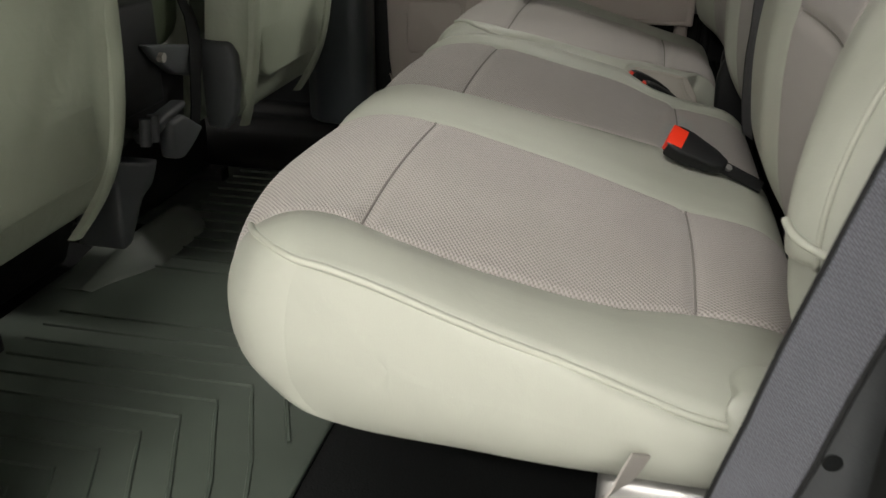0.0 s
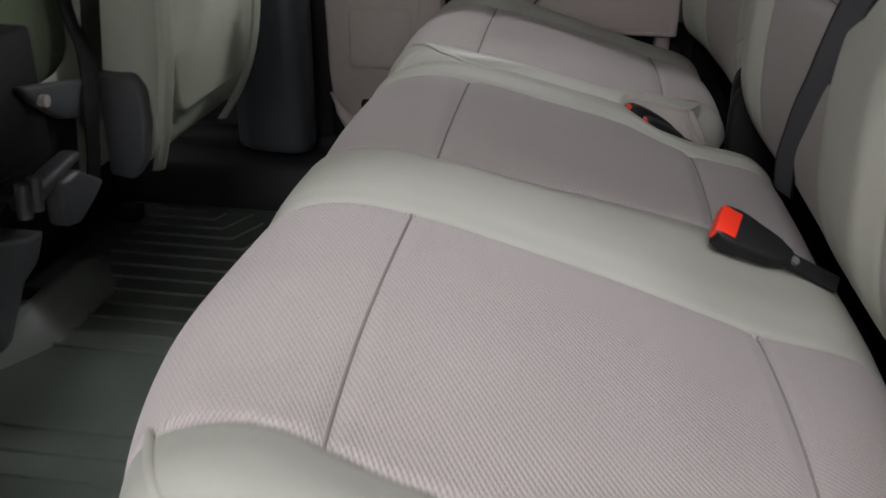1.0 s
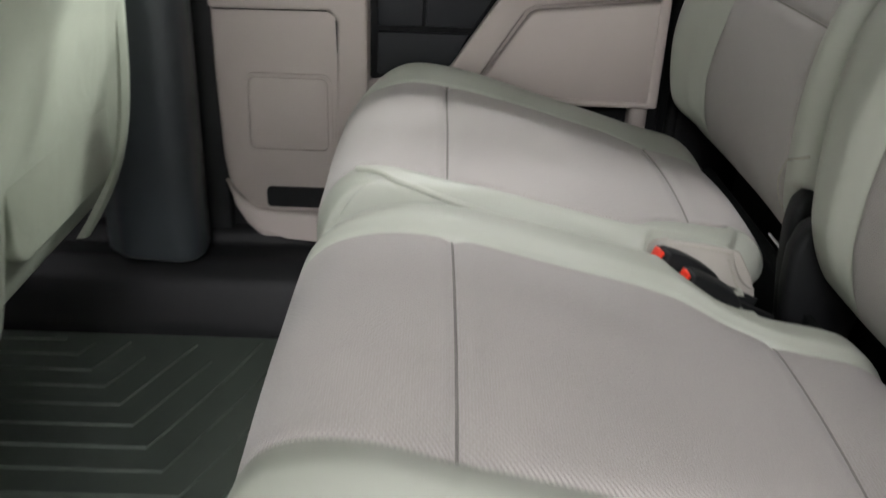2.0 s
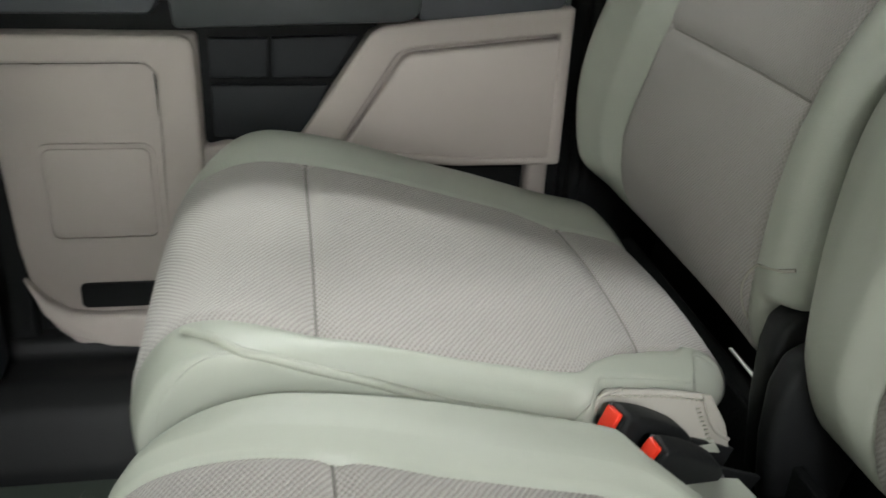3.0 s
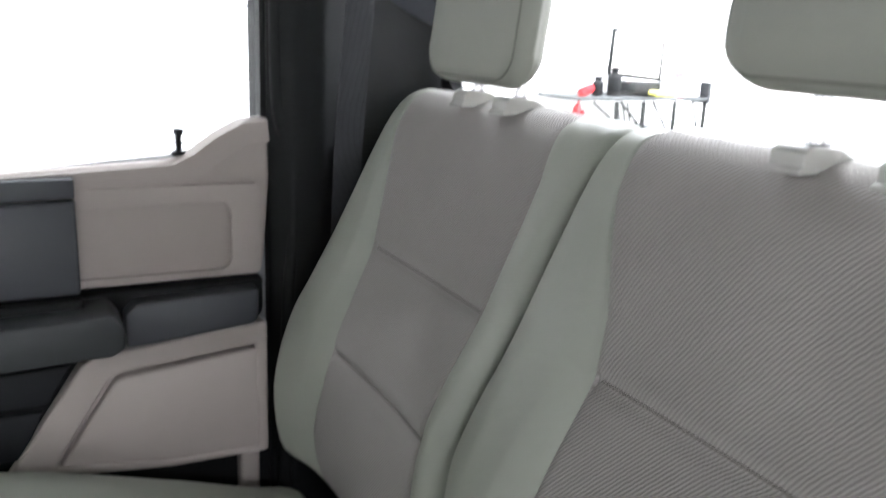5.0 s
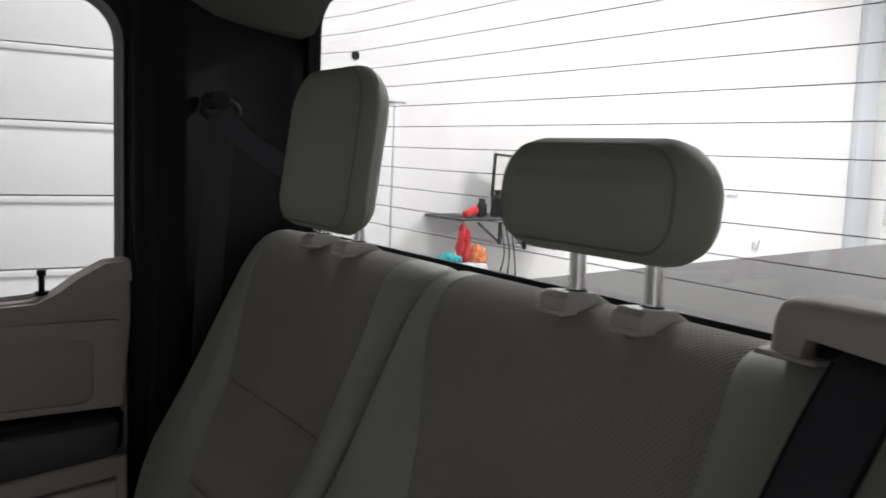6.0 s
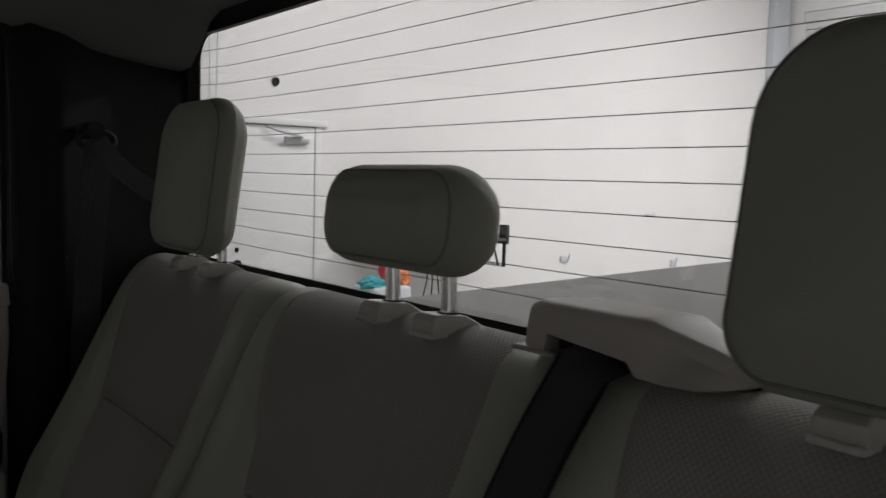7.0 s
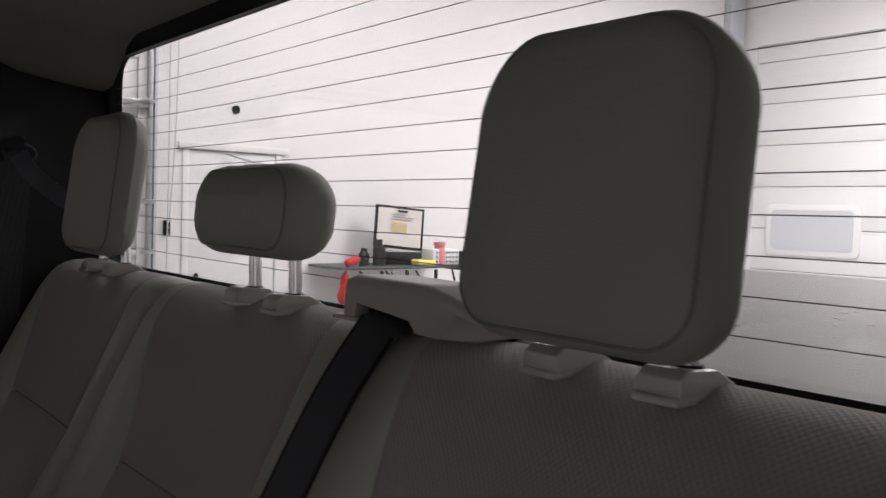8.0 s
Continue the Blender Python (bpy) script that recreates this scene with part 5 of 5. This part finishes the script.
# buckles
def buckle(tip, aim, roll, size, label, shoulder=0.0215, wrap=0.0):
    """A black belt buckle whose red button faces along aim; its case narrows towards the stalk."""
    d = Vector(aim).normalized()
    m = Matrix.Translation(tip) @ d.to_track_quat("X", "Z").to_matrix().to_4x4() @ pose(0, 0, 0, roll) @ Matrix.Scale(size, 4)
    bk = thing("belt_buckle", label, "belt buckle", m @ Vector((-0.09, 0, 0)), "rear belt buckles")
    half = spline([(0.0, 0.0205), (-0.02, 0.0225), (-0.045, shoulder), (-0.066, shoulder - 0.003), (-0.077, shoulder - 0.008), (-0.084, 0.008)], 11)
    outline = [(x, w) for x, w in half] + [(x, -w) for x, w in half[::-1]]
    body = slab(outline, -0.0125, 0.0125, "z", 0.005, 3)
    for v in body.verts:
        v.co.z *= 1.0 - 0.2 * float(step((-0.04 - v.co.x) / 0.045))
    bmesh.ops.transform(body, matrix=m, verts=body.verts)
    case = part("case", body, BLACK, bk)
    for name, lo, hi, mt, txt in (("button", (-0.012 - wrap, -0.0170, -0.0055), (0.0040, 0.0170, 0.0105 + 0.3 * wrap), RED, "red release button"),
                                  ("tongue_slot", (-0.004, -0.0150, -0.0100), (0.0012, 0.0150, -0.0060), CARPET, ""),
                                  ("face_edge", (-0.006, -0.0185, 0.0100), (0.0016, 0.0185, 0.0122), DARK, "")):
        piece = rbox(lo, hi, 0.0014, 2)
        bmesh.ops.transform(piece, matrix=m, verts=piece.verts)
        part(name, piece, mt, case, txt)
    stalk = strap([m @ Vector((x, 0, 0)) for x in (-0.14, -0.11, -0.075)], 0.019 * size, 0.004, tuple(m.to_3x3() @ Vector((0, 1, 0))))
    part("stalk", stalk, BLACK, bk)
    part("rivet", cyl(m @ Vector((-0.088, 0, -0.006)), m @ Vector((-0.088, 0, 0.006)), 0.005 * size, 10), STEEL, bk)


buckle((0.408, 0.490, 0.430), (-0.85, 0.10, 0.36), -32, 0.86, "black belt buckle with a red button on the cushion", 0.018, 0.0075)
buckle((0.354, 0.957, 0.386), (-0.88, -0.20, 0.43), 92, 1.0, "black belt buckle with a red button in the seat gap")
buckle((0.376, 0.930, 0.378), (-0.88, -0.18, 0.43), 84, 0.88, "black belt buckle with a red button in the seat gap")

# black hinge cover between the two backrests
hinge = thing("hinge_cover", "black plastic hinge cover between the backrests", "hinge cover", (0.50, 0.95, 0.33))
part("cover_plate", slab([(0.520, 0.28), (0.508, 0.36), (0.504, 0.42), (0.508, 0.445), (0.524, 0.458), (0.555, 0.46), (0.59, 0.36), (0.58, 0.28)], 0.996, 1.026, "y", 0.009, 4), BLACK, hinge)
part("cover_plate", slab([(0.512, 0.28), (0.500, 0.35), (0.498, 0.40), (0.506, 0.428), (0.522, 0.438), (0.55, 0.44), (0.59, 0.35), (0.58, 0.28)], 0.962, 0.991, "y", 0.009, 4), BLACK, hinge)
part("hinge_rod", cyl((0.522, 1.035, 0.367), (0.522, 1.085, 0.367), 0.0019, 10), CHROME, hinge, "bright thin metal rod")
# vinyl flap sewn on the near end of the single cushion, round the buckles
flap = part("buckle_flap", slab([(0.352, 0.33), (0.352, 0.392), (0.360, 0.402), (0.41, 0.398), (0.452, 0.390), (0.470, 0.36), (0.480, 0.33), (0.455, 0.30), (0.38, 0.30)], 0.984, 0.991, "y", 0.003, 2), FLAP, narrow_cushion, "recessed taupe cloth flap")
edge = [(x, 0.9825, float(np.interp(x, [0.36, 0.41, 0.455], [0.399, 0.395, 0.386]))) for x in np.arange(0.362, 0.446, 0.0045)]
edge += [(0.438 + 0.0022 * k, 0.9825, 0.385 - 0.0045 * k) for k in range(1, 11)]
part("stitching", joined(*[rbox((x - 0.0015, y - 0.0008, z - 0.0007), (x + 0.0015, y + 0.0012, z + 0.0007), 0.0) for x, y, z in edge]), SEAM, flap, "row of fine stitches", kind="stuff")
part("flap_edge", tube(spline([(0.350, 0.982, 0.33), (0.350, 0.980, 0.385), (0.355, 0.982, 0.400), (0.372, 0.984, 0.404)], 14), 0.0017, 6), FLAP, flap)
part("flap_edge", tube(spline([(0.444, 0.984, 0.392), (0.450, 0.982, 0.374), (0.459, 0.982, 0.358), (0.474, 0.983, 0.346)], 14), 0.0017, 6), FLAP, flap)

def on_back(y, z):
    """The place on the front of the single backrest at a width and a height."""
    front = [p for row in slim_back[0] for p, q in zip(row, BACK) if q[0] < 0.58 and q[1] > 0.36]
    return tuple(min(front, key=lambda p: (p[1] - y) ** 2 + (p[2] - z) ** 2))


part("fold_seam", tube(spline([on_back(u, z) for u, z in ((1.076, 0.403), (1.080, 0.420), (1.081, 0.434), (1.075, 0.450), (1.062, 0.464), (1.044, 0.477), (1.016, 0.489), (1.003, 0.492))], 24), 0.0018, 6), SEAM, slim_seat, "sewn fold at the backrest's lower corner")

# far shoulder belt on the rear pillar
fb = thing("seat_belt", "dark shoulder belt hanging from the rear pillar", "seat belt", (0.60, 1.53, 0.60))
part("webbing", strap(spline([(0.622, 1.508, 1.118), (0.615, 1.512, 1.00), (0.605, 1.515, 0.86), (0.595, 1.50, 0.70), (0.575, 1.47, 0.50)], 24), 0.047, 0.0016, (1, 0.2, 0.25)), BLACK_WEB, fb)
part("webbing", strap(spline([(0.620, 1.500, 1.122), (0.630, 1.47, 1.095), (0.642, 1.42, 1.070), (0.657, 1.372, 1.050), (0.672, 1.33, 1.035)], 14), 0.030, 0.0016, (0.6, 0.0, 0.8)), WEB_GREY, fb)
part("belt_loop", tube([(0.620 + 0.028 * math.cos(a), 1.512, 1.124 + 0.014 * math.sin(a)) for a in np.linspace(0, 2 * math.pi, 16, endpoint=False)], 0.006, 8, True), CHARCOAL, fb, "black plastic belt loop")
part("loop_bolt", cyl((0.618, 1.506, 1.140), (0.618, 1.562, 1.140), 0.014, 16), CHARCOAL, fb)

# near side: lower pillar trim with a hole and the belt's lower run
trim = thing("pillar_trim", "dark grey lower pillar trim with a screw hole", "pillar trim", (0.56, -0.06, 0.0))
part("trim_shell", slab([(0.430, 0.10), (0.441, 0.33), (0.457, 0.40), (0.462, 0.43), (0.465, 0.478), (0.474, 0.496), (0.510, 0.500), (0.570, 0.60), (0.66, 0.95), (0.80, 0.95), (0.80, 0.10)], -0.085, -0.040, "y", 0.008, 3), DARK, trim)
part("screw_hole", cyl((0.492, -0.0856, 0.414), (0.492, -0.080, 0.414), 0.0060, 18), CARPET, trim, "dark round screw hole")
nb = thing("seat_belt", "dark grey seat belt along the rear pillar", "seat belt", (0.5, -0.1, 0.4))
near_run = spline([(0.432, -0.090, 0.30), (0.443, -0.091, 0.36), (0.452, -0.093, 0.402), (0.459, -0.096, 0.435), (0.468, -0.097, 0.48), (0.481, -0.097, 0.53), (0.495, -0.097, 0.585), (0.54, -0.097, 0.75), (0.62, -0.099, 1.05)], 30)
part("webbing", strap(near_run, 0.048, 0.0016, (0.62, -0.60, -0.15)), WEB_GREY, nb)
for side in (-0.0225, 0.0225):
    part("selvedge", strap([(a + 0.72 * side, b - 0.70 * side - 0.0008, c - 0.17 * side) for a, b, c in near_run], 0.003, 0.0026, (0.62, -0.60, -0.15)), BLACK, nb, "tight dark woven edge")


# ---- front seats ----
def front_seat(y, label):
    fs = thing("truck_seat", label, "front seat", (-0.6, y, 0.0), "front seats")
    w = 0.212
    prof = spline([(-0.39, 0.27), (-0.345, 0.30), (-0.318, 0.40), (-0.30, 0.55), (-0.28, 0.70), (-0.27, 0.86), (-0.30, 0.93), (-0.37, 0.93), (-0.43, 0.80), (-0.47, 0.60), (-0.49, 0.40), (-0.47, 0.29)], 120, True)
    nrm = outward(prof)
    rows = []
    spine = np.stack([np.interp(prof[:, 1], [0.3, 0.9], [-0.42, -0.35]), np.clip(prof[:, 1], 0.36, 0.85)], 1)
    for u in np.r_[-w - 0.012, -w - 0.009, -w + 0.05 * (1 - np.cos(np.linspace(0, math.pi / 2, 8))), np.linspace(-w + 0.06, w - 0.06, 44), w - 0.05 * (1 - np.cos(np.linspace(math.pi / 2, 0, 8))), w + 0.009, w + 0.012]:
        d = w - abs(u)
        if d < 0:
            r = 0.3 if d < -0.010 else 0.75
            q = prof - nrm * 0.04
            q = spine + (q - spine) * r
        else:
            seam = 0.004 * groove(abs(u) - (w - 0.055), 0.004)
            edge = 0.010 * groove(abs(u) - (w - 0.025), 0.018)
            q = prof - nrm * (edge_round(d, 0.05) * 0.8 + seam - edge * np.clip(nrm[:, 0], 0, 1))[:, None]
        rows.append(np.stack([q[:, 0], np.full(len(q), y + u), q[:, 1]], 1))
    part("backrest", skin(rows, lambda i, j: True), DIM_FRONT_VINYL, fs)
    part("back_panel", slab(rounded(y - 0.150, 0.345, y + 0.150, 0.84, 0.03), -0.34, -0.3125, "x", 0.004), DIM_FRONT_VINYL, fs)
    for s in (-1, 1):
        flap_path = spline([(-0.290, y + s * 0.190, 0.66), (-0.300, y + s * 0.193, 0.46), (-0.316, y + s * 0.188, 0.36), (-0.338, y + s * 0.168, 0.295), (-0.362, y + s * 0.140, 0.250)], 16)
        rows_ = []
        for k, p in enumerate(flap_path):
            wide = 0.017 - 0.006 * (k / 15) ** 2
            rows_.append([(p[0] + dx, p[1] + dy * wide, p[2]) for dx, dy in ((-0.010, -1), (0.000, -0.95), (0.004, -0.5), (0.005, 0.0), (0.004, 0.5), (0.000, 0.95), (-0.010, 1))])
        part("side_flap", skin(rows_, lambda i, j: True), DIM_FRONT_VINYL, fs, "grey vinyl flap at the backrest's edge")
        if s < 0:
            part("recliner_cover", slab([(-0.400, 0.27), (-0.362, 0.264), (-0.340, 0.295), (-0.331, 0.35), (-0.332, 0.402), (-0.345, 0.424), (-0.400, 0.43)], y + s * 0.218 - 0.014, y + s * 0.218 + 0.014, "y", 0.008, 3), DARK, fs, "dark plastic recliner cover")
    part("seat_pad", rbox((-0.98, y - 0.26, 0.24), (-0.44, y + 0.26, 0.40), 0.05, 4), DIM_FRONT_VINYL, fs)
    part("seat_base", rbox((-0.95, y - 0.20, 0.02), (-0.62, y + 0.20, 0.25), 0.02), BLACK, fs)
    for s in (-1, 1):
        part("slide_rail", rbox((-1.0, y + s * 0.19 - 0.02, -0.012), (-0.585, y + s * 0.19 + 0.02, 0.03), 0.004), BLACK, fs)


front_seat(0.282, "grey-green vinyl front seat seen from behind")
front_seat(1.120, "grey-green vinyl front seat seen from behind")
console = thing("centre_console", "black plastic centre console between the front seats", "console", (-0.5, CY, 0.0))
part("console_body", slab([(-1.1, 0.0), (-0.68, 0.0), (-0.64, 0.10), (-0.47, 0.30), (-0.44, 0.42), (-0.50, 0.46), (-1.1, 0.44)], 0.605, 0.805, "y", 0.016, 3), BLACK, console)
part("rear_block", slab([(0.625, 0.352), (0.655, 0.452), (0.840, 0.412), (0.818, 0.298), (0.70, 0.30)], -0.47, -0.402, "x", 0.006, 2), BLACK, console)
part("upper_panel", slab([(0.694, 0.458), (0.835, 0.432), (0.822, 0.380), (0.770, 0.395), (0.722, 0.428)], -0.402, -0.384, "x", 0.005, 2), DARK, console, "dark grey hinge panel")
part("bolt", cyl((-0.386, 0.728, 0.432), (-0.376, 0.728, 0.432), 0.008, 12), STRAP, console)
part("strap", strap(spline([(-0.425, 0.882, 0.560), (-0.420, 0.885, 0.505), (-0.405, 0.882, 0.465), (-0.385, 0.850, 0.430), (-0.371, 0.812, 0.375), (-0.372, 0.804, 0.325), (-0.378, 0.800, 0.290)], 14), 0.034, 0.003, (0, 1, 0)), BLACK, console, "black strap")
part("lower_box", slab([(0.545, 0.318), (0.627, 0.288), (0.664, 0.284), (0.640, 0.250), (0.606, 0.238), (0.560, 0.180), (0.535, 0.178)], -0.45, -0.370, "x", 0.006, 2), DARK, console, "dark grey lower box")
part("folded_shroud", joined(slab([(0.704, 0.332), (0.749, 0.334), (0.810, 0.296), (0.777, 0.278), (0.735, 0.262), (0.704, 0.270)], -0.392, -0.362, "x", 0.007, 2), slab([(0.640, 0.330), (0.712, 0.345), (0.775, 0.352), (0.778, 0.340), (0.712, 0.326), (0.650, 0.308)], -0.40, -0.372, "x", 0.006, 2)), DARK, console, "folded dark plastic shroud")
for y_ in (0.622, 0.646):
    part("cable_guide", cyl((-0.364, y_, 0.318), (-0.364, y_ + 0.006, 0.360), 0.009, 10), DARK, console)
middle = thing("front_middle_seat", "narrow green vinyl backrest between the front seats, darkened for shade", "front seat", (-0.42, 0.68, 0.45), "front seats")
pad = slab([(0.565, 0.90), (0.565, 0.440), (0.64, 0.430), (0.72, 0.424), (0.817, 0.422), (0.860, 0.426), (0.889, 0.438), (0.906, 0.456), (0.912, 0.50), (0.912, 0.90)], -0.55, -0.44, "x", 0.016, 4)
# The darker vinyl paints in the shade on this pad.
part("backrest", pad, SHADED_MIDDLE_VINYL, middle)
part("back_strut", rbox((-0.45, 0.60, 0.35), (-0.40, 0.76, 0.52), 0.008), BLACK, middle)
# dash and front of the cab, beyond the seats
setting("wall_dash", slab([(-1.9, -0.1), (-1.55, -0.1), (-1.50, 0.55), (-1.62, 0.72), (-1.9, 0.75)], -0.10, 1.56, "y", 0.02), CHARCOAL, "dark dashboard at the front of the cab", True)
for name, y0, y1 in (("front_door_far", 1.58, 1.66), ("front_door_near", -0.21, -0.13)):
    setting(name, rbox((-1.6, y0, 0.0), (-0.42, y1, 0.80), 0.01), DARK, "closed front truck door, dark inside", True)

# ---- cargo bed behind the cab ----
bed = thing("cargo_bed", "painted truck bed behind the cab", "truck bed", (1.95, CY, GROUND))
for y0, y1 in ((-0.27, -0.10), (1.55, 1.72)):
    part("bed_side", rbox((0.93, y0, -0.15), (2.985, y1, 0.860), 0.03, 3), BODY, bed)
part("tailgate", rbox((2.93, -0.10, -0.10), (3.0, 1.55, 0.855), 0.02), BODY, bed)
part("bed_floor", rbox((0.93, -0.10, 0.25), (2.93, 1.55, 0.30), 0.01), BODY, bed)
bed_cover = thing("bed_cover", "dark grey vinyl cover over the truck bed", "bed cover", (1.95, CY, 0.86))
part("cover_sheet", rbox((0.93, -0.16, 0.862), (2.98, 1.60, 0.882), 0.008), COVER, bed_cover)
for ob in (bed, bed_cover):
    ob.location.z -= 0.042
    ob.rotation_euler.y = -0.033
drops = bmesh.new()
rnd = random.Random(4)
tilt_z = lambda x: 0.776 + 0.033 * x
for k in range(12):
    r = rnd.uniform(0.003, 0.012)
    bmesh.ops.create_uvsphere(drops, u_segments=8, v_segments=5, radius=1.0, matrix=Matrix.LocRotScale((wet := rnd.uniform(1.74, 2.2), rnd.uniform(0.50, 0.86), tilt_z(wet) + 0.001), Euler((0, 0, rnd.uniform(0, 3))), (0.8 * r, 0.6 * r * rnd.uniform(1, 2), 0.0012)))
tagged(part("water_drops", drops, WATER, None), "clear water drops on the dark bed cover", "water drops", kind="stuff")
for x in (-2.4, 2.2):
    for y in (-0.15, 1.60):
        wheel = thing("wheel", "black tyre on a grey rim under the truck", "wheel", (x, y, GROUND), "truck wheels")
        part("tyre", tube([(x + 0.30 * math.cos(a), y, GROUND + 0.405 + 0.30 * math.sin(a)) for a in np.linspace(0, 2 * math.pi, 32, endpoint=False)], 0.105, 10, True), RUBBER, wheel)
        part("rim", cyl((x, y - 0.07, GROUND + 0.405), (x, y + 0.07, GROUND + 0.405), 0.22, 24), ALU, wheel)
setting("chassis", rbox((-2.9, 0.1, -0.42), (3.0, 1.35, -0.13), 0.03), BLACK, "black chassis under the truck", True)
